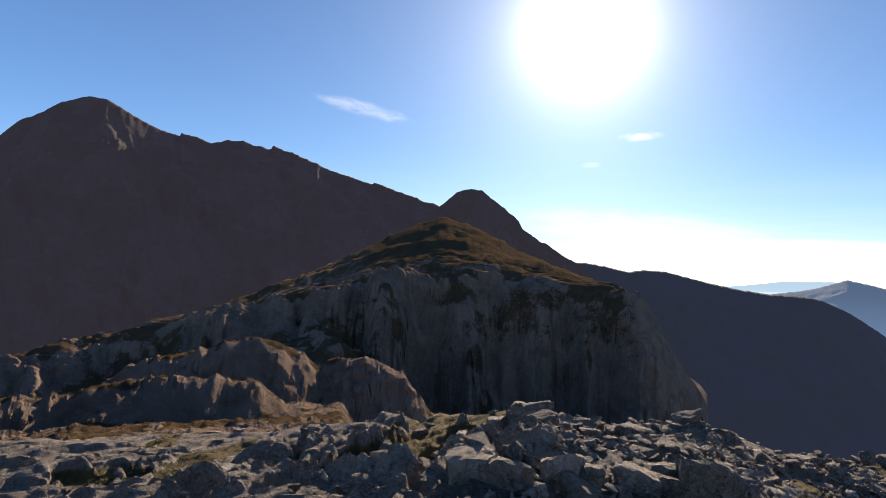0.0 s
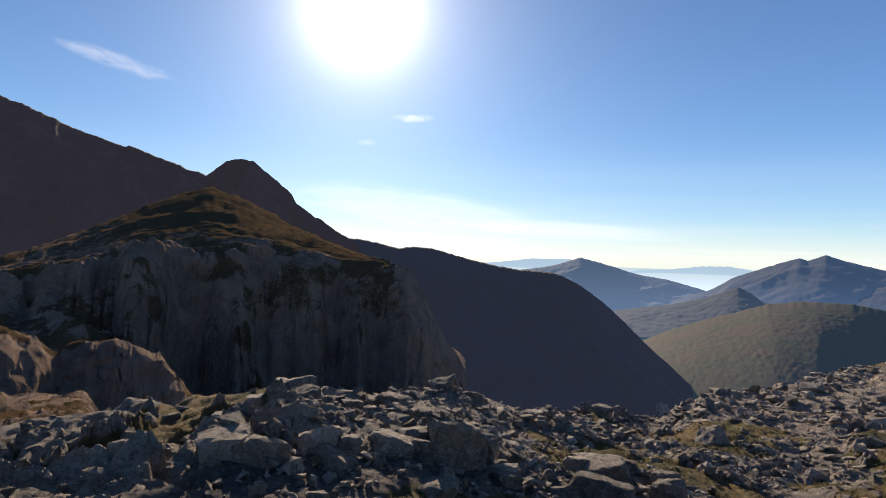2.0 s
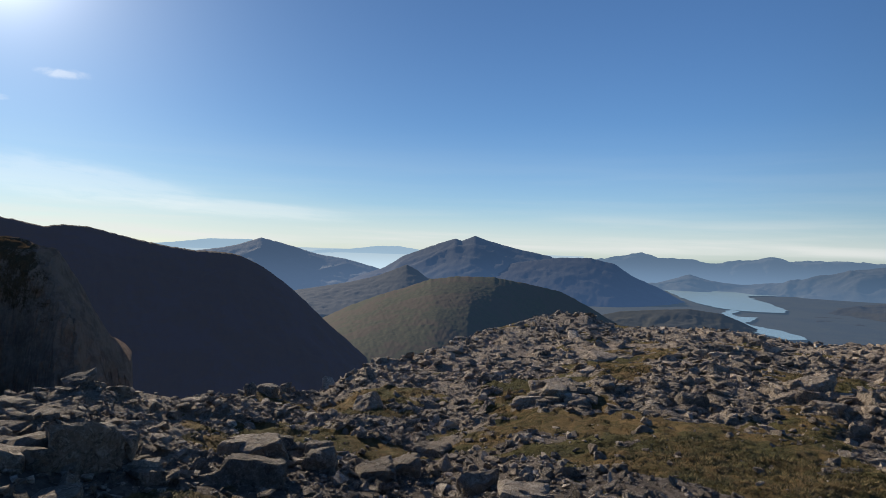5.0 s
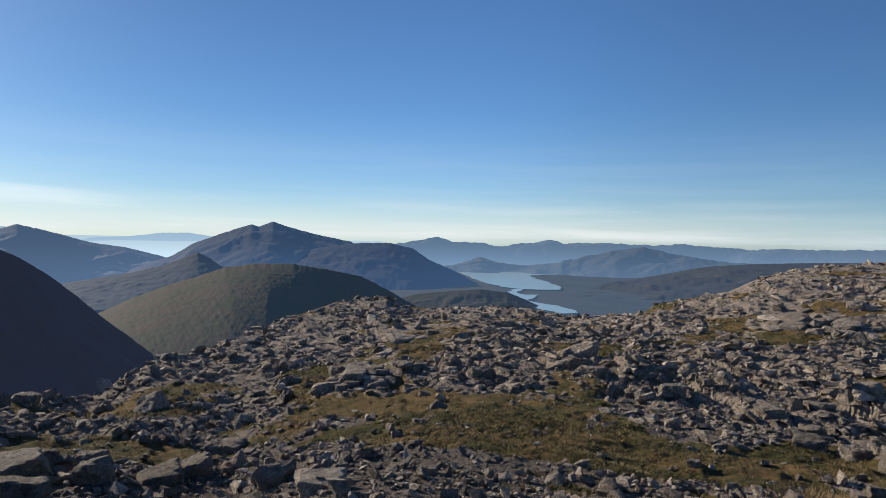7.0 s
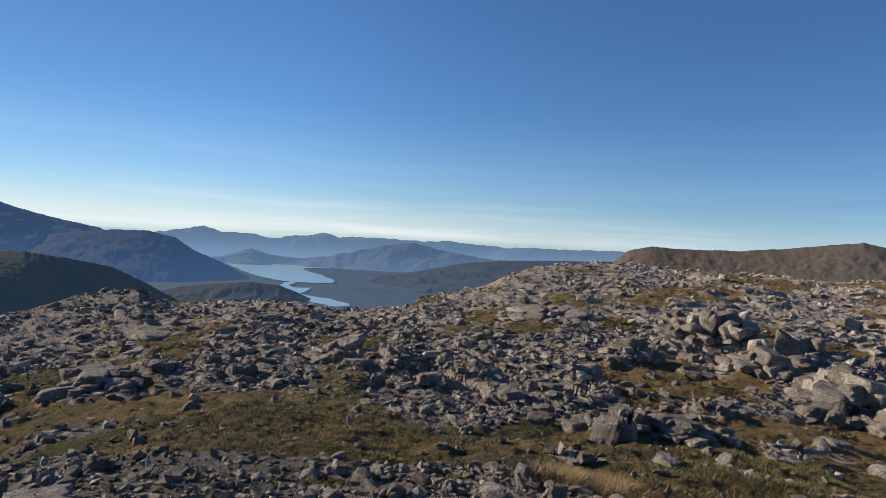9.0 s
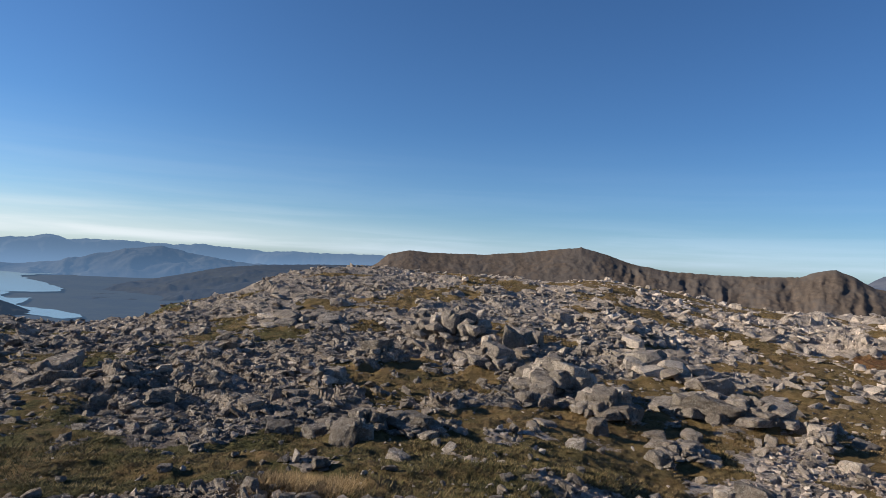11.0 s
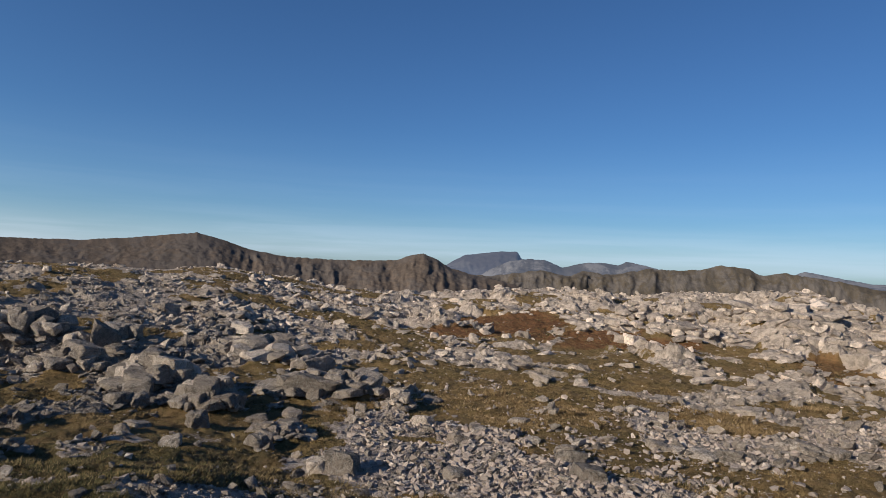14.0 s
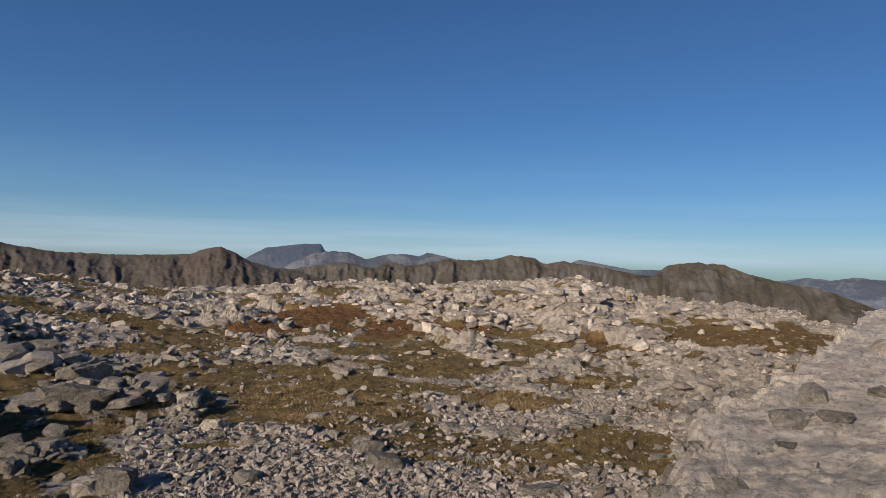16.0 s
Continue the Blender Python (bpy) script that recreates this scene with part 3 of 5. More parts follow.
def rock_relief(x, y, grass):
    """Broken bedrock: dipping slabs and blocks with open joints at four sizes."""
    b = (np.degrees(np.arctan2(x, y)) + 60) % 360 - 60
    far = np.hypot(x, y)
    wx = x + 0.30 * fbm(x * 1.1, y * 1.1, 4, 5) + 0.05 * fbm(x * 6, y * 6, 3, 6)
    wy = y + 0.30 * fbm(x * 1.1, y * 1.1, 4, 9) + 0.05 * fbm(x * 6, y * 6, 3, 7)
    rx, ry = wx * 0.94 + wy * 0.34, -wx * 0.34 + wy * 0.94
    qx, qy = wx * 0.62 + wy * 0.78, -wx * 0.78 + wy * 0.62
    slabby = np.maximum(1 - smooth(b, 4, 20), 0.7 * smooth(b, 26, 40) * (1 - smooth(b, 88, 108)))
    long = 0.16 * slabs(rx, ry, far, 0.95, 2.6, 0.9, 0.07, 15) + 0.09 * slabs(rx, ry, far, 0.42, 2.4, 0.8, 0.08, 25) + 0.045 * slabs(qx, qy, far, 0.20, 1.7, 0.6, 0.10, 35)
    long = long * (1 + 0.8 * (1 - smooth(b, 4, 20)))
    block = 0.17 * slabs(qx, qy, far, 1.5, 1.3, 0.35, 0.06, 11) + 0.12 * slabs(rx, ry, far, 0.62, 1.3, 0.4, 0.08, 21) + 0.06 * slabs(qx, qy, far, 0.27, 1.4, 0.5, 0.10, 31)
    total = block + (long - block) * slabby
    total += 0.026 * slabs(rx, ry, far, 0.11, 1.5, 0.4, 0.15, 37)
    rough = smooth(fbm(x * 0.22, y * 0.22, 4, 43), -0.35, 0.3)
    total = total * (0.55 + 0.6 * rough) + 0.20 * fbm(x * 0.35, y * 0.35, 4, 41) + 0.03 * fbm(x * 3.1, y * 3.1, 5, 57)
    crag = eastern_crag(x, y)
    total += crag * (0.55 * slabs(qx, qy, far, 2.6, 1.25, 0.15, 0.05, 61) + 0.34 * slabs(rx, ry, far, 1.15, 1.2, 0.2, 0.06, 67) + 0.05)
    total = total * (1 - 0.85 * grit_at(x, y))
    over = whaleback(x, y)
    hump = (0.10 * slabs(qx, qy, far, 1.9, 1.2, 0.1, 0.10, 71) + 0.07 * slabs(rx, ry, far, 0.75, 1.3, 0.15, 0.10, 73) + 0.04 * slabs(qx, qy, far, 0.30, 1.3, 0.2, 0.1, 75)
            + 0.16 * fbm(x * 0.6, y * 0.6, 5, 58, 0.6) + 0.05 * ridged(x * 2.1, y * 2.1, 5, 59))
    total = total + (hump - total) * over
    return total * (1 - 0.88 * grass) + grass * (0.09 * fbm(x * 2.6, y * 2.6, 5, 51, 0.6) - 0.02)


def summit(x, y):
    """Height of the finished ground in the world, and its masks."""
    z, s = lie_of_land(x, y)
    grass, rust = turf_at(x, y)
    calm = smooth(np.hypot(x, y), 1.0, 3.0)
    return EYE + z + rock_relief(x, y, grass) * calm * (1 - 0.5 * smooth(s, 0.9, 1.0)), grass, rust, s


fine = np.arange(-40, 197, 0.16)
turns = np.concatenate([np.arange(-60, -40, 1.0), fine, np.arange(198, 300.1, 1.2)])
steps = np.concatenate([[0.0001, 0.02, 0.045, 0.07], np.geomspace(0.10, 1.0, 385), np.geomspace(1.01, 2.6, 30)])
B, S = np.meshgrid(turns, steps)
R = S * along(LIE, B, 4)
X, Y = R * np.sin(np.radians(B)), R * np.cos(np.radians(B))
Z, grass, rust, _ = summit(X, Y)
sheet = grid_faces(*X.shape)
me = mesh_of("ground", np.stack([X, Y, Z], -1).reshape(-1, 3), sheet, grass.ravel()[sheet[:, 0]] > 0.4)
give(me, "turf", grass)
give(me, "rust", rust)
give(me, "pink", whaleback(X, Y))
give(me, "grit", grit_at(X, Y))
ground = tagged(part("ground", me, ground_mat), "broken pale quartzite summit ground with grass between", "ground", kind="structure")

# ---- the hills round the summit ----
def hillside(name, label, crest, far, foot, foot_rise, mat, relief=0.0, gully=0.0, jag=0.0, power=1.0, back=0.35, across=0.12, rows=46,
             seed=0, bulge=0.0, shift=0.0, slant=0.25, field=0.0, sharp=1.0, craggy=None, category="mountain", kind="structure"):
    """A hill seen from the summit: its crest by bearing and rise at a distance, falling to a foot nearer by.
    relief, gully and jag are metres of roughness on the face, across it and along the crest."""
    b = np.arange(crest[0][0], crest[-1][0] + across, across)
    rise = along(crest, b)
    v = np.concatenate([np.linspace(0, 1, rows) ** 0.85, 1 + np.linspace(0.03, 1, 8) * back])
    V, BB = np.meshgrid(v, b, indexing="ij")
    wide = int(2.2 / across) * 2 + 1
    kernel = np.hanning(wide + 2)[1:-1]
    blurred = np.convolve(np.pad(rise, wide // 2, mode="edge"), kernel / kernel.sum(), "valid")
    near_top = np.clip(V, 0, 1) ** 3
    base = blurred + (rise - blurred) * near_top
    arc = np.radians(BB) * far
    mid = 0.5 * (crest[0][0] + crest[-1][0])
    lean = 1 + shift * (BB - mid) / 60.0
    top = far * lean * np.tan(np.radians(base))
    foot = along(foot, BB) if isinstance(foot, list) else foot + 0 * V
    low = foot * np.tan(np.radians(foot_rise))
    u = np.clip(V, 0, 1)
    r = foot + (far * lean - foot) * u + np.clip(V - 1, 0, 9) * far
    z = low + (top - low) * (u ** power + bulge * u * (1 - u))
    z -= np.clip(V - 1, 0, 9) * far * 0.5
    z += jag * fbm(arc / max(jag * 5, 0.5), arc * 0 + seed, 6, seed, 0.62) * smooth(u, 0.85, 1.0)
    hold = smooth(u, 0.0, 0.2) * smooth(1.02 - V, 0.0, 0.25)
    wx, wz = arc + 1.5 * relief * fbm(arc / (relief * 6 + 1), z / (relief * 6 + 1), 3, seed + 5), z + relief * fbm(arc / (relief * 5 + 1), z / (relief * 5 + 1), 3, seed + 8)
    size = relief * 7 + 0.5
    gully_here = smooth(BB, *craggy) if craggy else 1.0
    out = relief * fbm(wx / size, wz / size, 6, seed + 3, 0.58)
    out += gully_here * 0.45 * sharp * gully * (ridged(wx / (gully * 2.2 + 0.4) - slant * wz / (gully * 4 + 0.5), wz / (gully * 7 + 1), 3, seed + 17))
    out += gully_here * sharp * gully * (ridged(wx / (gully * 7 + 0.5) + slant * wz / (gully * 7 + 0.5), wz / (gully * 26 + 1), 4, seed + 7) - 0.2)
    if field:
        hx, hy, wide = r * np.sin(np.radians(BB)), r * np.cos(np.radians(BB)), field * 9
        hx, hy = hx + 0.4 * wide * fbm(hx / wide, hy / wide, 3, seed + 21), hy + 0.4 * wide * fbm(hy / wide, hx / wide, 3, seed + 22)
        z += field * (0.8 * ridged(hx / wide, hy / wide, 5, seed + 23) + 0.6 * fbm(hx / wide * 2, hy / wide * 2, 5, seed + 24)) * hold
    r -= out * hold
    z += 0.35 * out * hold
    me = mesh_of(name, polar(BB, r, EYE + z).reshape(-1, 3), grid_faces(*V.shape))
    return tagged(part(name, me, mat), label, category, kind=kind)


# the first three carry faint emission as air haze, lifting their shaded faces
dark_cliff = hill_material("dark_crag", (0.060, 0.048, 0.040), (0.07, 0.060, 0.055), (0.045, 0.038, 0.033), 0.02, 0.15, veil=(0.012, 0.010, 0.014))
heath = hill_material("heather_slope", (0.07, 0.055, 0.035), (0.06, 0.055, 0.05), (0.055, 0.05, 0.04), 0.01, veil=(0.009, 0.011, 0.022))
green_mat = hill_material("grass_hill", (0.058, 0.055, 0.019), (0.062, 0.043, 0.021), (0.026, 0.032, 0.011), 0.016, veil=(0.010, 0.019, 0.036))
brown_mat = hill_material("brown_ridge", (0.135, 0.104, 0.082), (0.110, 0.092, 0.080), (0.085, 0.066, 0.052), 0.012, 0.2)
crag_mat = hill_material("craggy_ridge", (0.105, 0.085, 0.062), (0.12, 0.105, 0.093), (0.066, 0.056, 0.044), 0.014, 0.4)

MOUNT = [(-60, 3.0), (-48, 5.0), (-41, 7.5), (-36.4, 9.58), (-35.4, 10.69), (-33.7, 11.81), (-32.6, 12.61), (-31.1, 13.2), (-29.7, 13.28),
         (-28.5, 12.81), (-27, 12.04), (-25.9, 11.45), (-24, 11.13), (-23.9, 11.4), (-21.5, 10.82), (-19, 11.16), (-16.6, 10.6), (-16.4, 10.9),
         (-14.6, 10.44), (-12.6, 9.69), (-10.6, 8.92), (-7.6, 8.12), (-7.4, 8.3), (-4.5, 7.33), (-1.5, 6.4), (1.2, 4.6), (5, 1.0), (9, -3.0)]
BENCH = [(-26, -4.6), (-20, -3.0), (-16, -1.5), (-12.5, 0.1), (-8.5, 2.0), (-5.4, 3.7), (-3.3, 4.9), (-1.5, 5.5), (-0.4, 5.4), (1, 4.9), (2.6, 4.1), (5.6, 2.5),
         (9.9, 0.6), (12.7, -0.8), (14.5, -1.8), (16, -2.8), (18, -6.5), (20, -10.5), (24, -16)]
KNOB = [(-6.0, 3.5), (-3.6, 5.0), (-2.4, 5.6), (-0.9, 6.78), (0.1, 7.72), (1.4, 8.01), (2.3, 7.92), (3.1, 7.28), (4.3, 6.39), (5.6, 5.4), (6.1, 4.55),
        (7.9, 3.32), (9.9, 2.1), (11.4, 1.25), (12.2, 0.2), (13, -3)]
HILL_WEST = [(-6, 1.0), (6, 1.6), (11.6, 1.59), (13.3, 1.33), (15.2, 0.88), (16.6, 1.11), (18.4, 0.96), (21.1, 0.27), (23.7, -0.3), (26.2, -0.67),
             (27.8, -0.67), (29.7, -0.94), (31.6, -1.84), (33.5, -3.19), (35.3, -4.74), (37.1, -6.47), (39.3, -8.31), (41.6, -10.26), (46, -14.0)]
SPUR = [(-60, -8.5), (-46, -8), (-35.6, -6.95), (-33.5, -6.59), (-31.4, -5.81), (-28.2, -5.57), (-24.6, -4.43), (-21.5, -3.62), (-17.9, -3.11),
        (-14.2, -2.07), (-10.3, -1.13), (-7.3, -0.39), (-4.3, 0.2), (-0.2, 0.42), (3.4, 0.32), (7.4, -0.08), (10.4, -0.14), (12.8, -0.2),
        (14.8, -0.75), (16.2, -1.43), (17.1, -2.84), (18, -4.23), (19, -5.83), (20.1, -7.61), (21.2, -9.11), (21.7, -10.2), (22.0, -24), (25, -50), (30, -60)]
KNOLL = [(-40, -11), (-31, -10.6), (-26.9, -8.36), (-24.9, -7.53), (-22.3, -6.58), (-19.6, -5.9), (-17.3, -5.67), (-15.4, -6.34), (-13.5, -7.21),
         (-11.5, -8.5), (-10.5, -7.69), (-8.1, -7.27), (-5.5, -8.12), (-4, -9.08), (-2.9, -10.52), (-1.9, -11.94), (1.0, -14)]
KNOLL_NEAR = [(-40, -9.8), (-35, -9.9), (-30.4, -9.92), (-28.9, -9.37), (-26.5, -9.05), (-23.9, -9.01), (-19.5, -8.96), (-16.7, -9.2), (-15.3, -10.3),
              (-13.8, -11.27), (-11.8, -12.47), (-9, -14)]
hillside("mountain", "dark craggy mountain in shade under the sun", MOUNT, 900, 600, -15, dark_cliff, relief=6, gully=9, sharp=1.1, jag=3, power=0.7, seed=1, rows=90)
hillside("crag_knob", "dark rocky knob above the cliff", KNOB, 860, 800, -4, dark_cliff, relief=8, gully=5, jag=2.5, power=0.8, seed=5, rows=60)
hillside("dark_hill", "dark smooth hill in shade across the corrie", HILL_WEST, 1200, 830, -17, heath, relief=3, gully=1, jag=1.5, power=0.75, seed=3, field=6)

crag_mat_near, n = material("crag_and_turf")
place = n.add("ShaderNodeNewGeometry", out=0)
turf_node = n.node("ShaderNodeAttribute")
turf_node.attribute_name = "turf"
rocky = n.mix(n.band(n.noise(place, 0.12, 7, 0.68, 0.4), 0.40, 0.62), (0.275, 0.200, 0.150), (0.185, 0.136, 0.103))
rocky = n.mix(n.math("MULTIPLY", n.band(n.noise(place, 1.3, 8, 0.75), 0.46, 0.66), 0.5), rocky, (0.31, 0.24, 0.20))
rocky = n.mix(n.math("MULTIPLY", n.band(n.noise(n.vmath("MULTIPLY", place, (1, 1, 0.7)), 0.30, 8, 0.72, 0.4), 0.48, 0.64), 0.55), rocky, (0.13, 0.10, 0.085))
sward = n.mix(n.band(n.noise(place, 0.25, 7, 0.7), 0.40, 0.60), (0.120, 0.078, 0.044), (0.088, 0.066, 0.040))
sward = n.mix(n.math("MULTIPLY", n.band(n.noise(place, 1.6, 7, 0.75), 0.50, 0.60), 0.6), sward, (0.065, 0.048, 0.030))
edge = n.math("ADD", turf_node.outputs[2], n.math("MULTIPLY", n.math("SUBTRACT", n.math("ADD", n.noise(place, 0.45, 7, 0.75), n.noise(place, 2.2, 8, 0.8)), 1.0), 1.3))
colour = n.mix(n.band(edge, 0.38, 0.66), rocky, sward)
finish(n, colour, 0.95, n.math("ADD", n.noise(place, 0.9, 8, 0.75), n.math("MULTIPLY", n.noise(place, 6.0, 6, 0.7), 0.3)), 1.0, 0.5, 0.0)


def bluff(b, r, crest, far, drop, width, fall, seed):
    """A step in the ground: a brow at a distance and rise, falling towards the summit, with the ground going down behind it."""
    arc = np.radians(b) * far
    wander = (0.10 if far > 100 else 0.05) * far * fbm(arc / (far * 0.16), arc * 0 + seed, 4, seed)
    rib = width * 0.5 * ridged(arc / (width * 0.55) + 0.2 * waves(r / width, r * 0, seed), r / (width * 3), 4, seed + 2) if far > 100 else width * 0.18 * fbm(arc / width * 2, r / width * 2, 4, seed + 2)
    d = far + wander - r
    zc = (far + wander) * np.tan(np.radians(along(crest, b)))
    front = zc - 0.05 * np.maximum(d, 0) - drop * smooth(d + rib * smooth(d, 0, width * 0.5), 0.0, width) ** (1.3 if far > 100 else 0.9) - 0.12 * np.maximum(d - width, 0)
    return np.where(d > 0, front, zc + fall * d)


spur_b = np.concatenate([np.arange(-60, -38, 0.6), np.arange(-38, 27, 0.16)])
spur_r = np.concatenate([np.linspace(9, 27, 70), np.linspace(27.3, 58, 80), np.linspace(59, 135, 40), np.linspace(136, 192, 110), np.linspace(194, 360, 60)])
RR, BB = np.meshgrid(spur_r, spur_b, indexing="ij")
SX, SY = RR * np.sin(np.radians(BB)), RR * np.cos(np.radians(BB))
cliff = smooth(BB, -12, 2)
lifts = [-2.4 - 0.19 * (RR - 9) - 1.3 * smooth(BB, -10, 5) * (RR - 9),
         bluff(BB, RR, KNOLL_NEAR, 24, 1.5, 3.6, 0.25, 131), bluff(BB, RR, KNOLL, 52, 4.0 + 3 * smooth(BB, -14, -4), 8.5, 0.25, 141),
         bluff(BB, RR, SPUR, 168, 8 + 40 * cliff, 20 + 16 * cliff, 0.15, 151)]
brow, top_r = 168.0, 240.0
slope_u = np.clip((RR - brow) / (top_r - brow), 0, 1)
rear = 240 * np.tan(np.radians(along(BENCH, BB)))
rear = np.where((BB > -26) & (BB < 24), brow * np.tan(np.radians(along(SPUR, BB))) * (1 - slope_u) + rear * slope_u, -90)
rear -= np.where(RR > top_r, (RR - top_r) * 0.6, 0)
rear = np.where(RR < brow, -90, rear + (3.0 * fbm(SX / 34, SY / 34, 5, 161) + 1.2 * ridged(SX / 22, SY / 15, 4, 163)) * np.sin(np.pi * slope_u))
lifts.append(rear)
SZ = np.max(lifts, 0)
# crags whose blocks grow with distance from the summit
lr, la = np.log(RR) + 1.4 * SZ / RR * smooth(RR, 70, 120), np.radians(BB)
lumps = np.zeros_like(RR)
for size, amp, seed in ((0.11, 0.030, 171), (0.042, 0.019, 181), (0.017, 0.010, 191)):
    wr, wa = lr + 0.35 * size * fbm(lr / size, la / size, 3, seed), la + 0.35 * size * fbm(la / size, lr / size, 3, seed + 1)
    joint, level, ux, uy = blocks(wr / size * 0.6 + 0.3 * wa / size, wa / size * 0.8, seed + 2)
    lumps += amp * RR * (level ** 1.4 + 0.8 * ((level * 7.1 % 1 - 0.5) * ux + (level * 11.3 % 1 - 0.5) * uy) - 0.3) * smooth(joint, 0, 0.25)
lumps += 0.008 * RR * ridged(lr / 0.06, la / 0.05, 5, 195)
steep = np.abs(np.gradient(SZ, axis=0) / np.gradient(RR, axis=0))
drift = 0.6 * fbm(lr / 0.16, la / 0.10, 5, 197) + 0.6 * fbm(lr / 0.045, la / 0.03, 5, 198, 0.62)
rocky = np.clip(0.42 + 0.35 * smooth(steep, 0.5, 1.2) + 1.5 * drift, 0.15, 1)
calm_slope = smooth(RR + 16 * fbm(la * 20, lr * 20, 4, 212), 152, 200)
near_edge = smooth(RR, 10, 15)
rocky = rocky * (1 - 0.75 * calm_slope)
SZ = SZ + rocky * lumps * near_edge * (0.34 + 0.2 * smooth(RR, 60, 120)) + 0.008 * RR * fbm(lr / 0.12, la / 0.12, 5, 199) * near_edge
SZ = SZ + 0.009 * RR * ridged(lr / 0.034, la / 0.03, 4, 203) * near_edge * (1 - 0.6 * smooth(RR, 100, 170))
# ribs and cracks of the cliff face
arc = la * RR + 2.0 * fbm(la * RR / 12, SZ / 12, 3, 205)
face = smooth(steep, 0.7, 1.6) * smooth(RR, 90, 130)
ribs = 2.6 * ridged(arc / 15 + 0.25 * SZ / 15, SZ / 40, 4, 206) + 1.3 * ridged(arc / 6 - 0.4 * SZ / 5, SZ / 7, 4, 207)
joint, level, ux, uy = blocks(arc / 3.6 + 0.2 * SZ / 4, SZ / 4.2, 208)
ribs += 1.1 * level * smooth(joint, 0, 0.2) + 1.5 * fbm(arc / 5, SZ / 5, 3, 209, 0.6)
# broken strata of the nearer knolls
step_face, e = smooth(steep, 0.15, 0.5) * (1 - smooth(RR, 80, 110)) * near_edge, SZ / RR
wa, we = la + 0.008 * fbm(la / 0.03, e / 0.03, 3, 213), e + 0.006 * fbm(la / 0.03, e / 0.03, 3, 214)
joint, level, ux, uy = blocks(wa / 0.034, we / 0.013, 215)
shift = 0.022 * level * smooth(joint, 0, 0.2) + 0.012 * ridged(wa / 0.022, we / 0.012, 4, 216) + 0.02 * fbm(wa / 0.06, we / 0.03, 4, 217)
move = 1 - 0.6 * face * ribs / RR - 0.4 * step_face * shift
SX, SY = SX * move, SY * move
sheet = grid_faces(*SX.shape)
ledges = 0.5 * smooth(fbm(arc / 9, SZ / 6, 5, 211), 0.05, 0.35) * face * smooth(SZ, -30, -6)
me = mesh_of("cliff_spur", np.stack([SX, SY, EYE + SZ], -1).reshape(-1, 3), sheet, rocky.ravel()[sheet[:, 0]] < 0.35)
give(me, "turf", ledges + np.clip(1.05 - 1.25 * rocky, 0, 1) * (1 - smooth(BB, 14, 18)) * (1 - 0.3 * (1 - smooth(BB, -9, -1)) * smooth(RR, 168, 185)) * (1 - 0.75 * smooth(steep, 1.2, 2.4) * smooth(RR, 80, 120)) * (1 - 0.9 * smooth(steep, 0.2, 0.45) * (1 - smooth(RR, 80, 120))))
tagged(part("cliff_spur", me, crag_mat_near), "rocky spur with grassy terraces, a cliff and a knob", "cliff", kind="structure")

PEAK_A = [(20, -2.5), (26.3, -0.63), (28.7, -0.26), (30.2, 0.17), (31.5, 0.63), (33.3, 0.21), (36.4, -0.67), (39, -1.06), (41.5, -1.7), (43.1, -2.13), (48, -3.5)]
ISLES = [(20, -0.4), (22.3, -0.2), (25, 0.07), (27.2, 0.4), (30.7, 0.45), (32.3, -0.25), (35.4, -0.5), (36.4, -0.27), (38.9, -0.15), (41.5, 0.22), (43.5, 0.27),
         (44.7, 0.12), (46.5, -0.2), (50, -0.5)]
HILL_C = [(31, -4.6), (35, -3.8), (39.1, -3.1), (41.6, -2.46), (43.1, -1.88), (44.3, -1.36), (45.3, -1.87), (46.1, -2.48), (49, -3.06), (54, -4)]
GREEN = [(30, -10), (34.7, -7.35), (39.2, -5.22), (41.7, -4.23), (44.6, -3.31), (46.5, -2.6), (48.9, -2.28), (52.2, -2.25), (55.1, -2.71),
         (58.2, -3.33), (60.7, -4.56), (63.3, -6.04), (65.4, -7.26), (70, -10)]
PEAK_B = [(38, -3.2), (42.3, -1.67), (44, -0.57), (46.5, 0.4), (48.6, 1.14), (49.2, 0.91), (50.4, 1.43), (51.7, 0.97), (54.1, 0.38), (57.1, -0.21),
          (60.1, -1.26), (63.2, -2.73), (66.3, -3.69), (70, -5)]
PEAK_C = [(52, -1.5), (54.1, -0.87), (57.1, -0.41), (58.1, -0.29), (60.6, -0.24), (62.7, -0.7), (64.2, -1.69), (66.3, -2.57), (68.4, -3.64), (70.4, -4.61),
          (72.5, -5.56), (76, -6.6)]
LOW_HILL = [(58, -6), (61.2, -5.31), (63.3, -4.77), (66.3, -4.46), (68.9, -4.24), (71.4, -4.48), (72.9, -5.04), (74.5, -5.74), (77, -6.6)]
FAR = [(55, -1.2), (58.1, -0.79), (61.9, -0.21), (64.9, 0.42), (66.2, -0.02), (68.8, -0.06), (70.8, -0.4), (71.8, -0.1), (73.6, 0.04), (75.1, 0.32),
       (76.3, -0.01), (79.2, 0.16), (83.5, 0), (86.2, 0.16), (88.9, -0.02), (91.4, -0.19), (93.4, -0.05), (96.8, -0.08), (100.6, 0), (106, -0.2),
       (120, -0.5)]
MID = [(60, -2.6), (66.3, -2.16), (68.8, -1.34), (71.4, -2.04), (72.9, -2.01), (76.4, -1.66), (80.2, -0.56), (83, -0.15), (85.8, -0.76), (89.7, -1.26),
       (94.2, -1.33), (100, -1.1), (106, -1.6)]
LOW_SHORE = [(72, -4.6), (74.5, -4.09), (78.5, -3.67), (83.5, -2.67), (88, -1.67), (91.6, -1.32), (95.6, -1.1), (101.4, -0.92), (106, -0.88), (112, -1.2)]
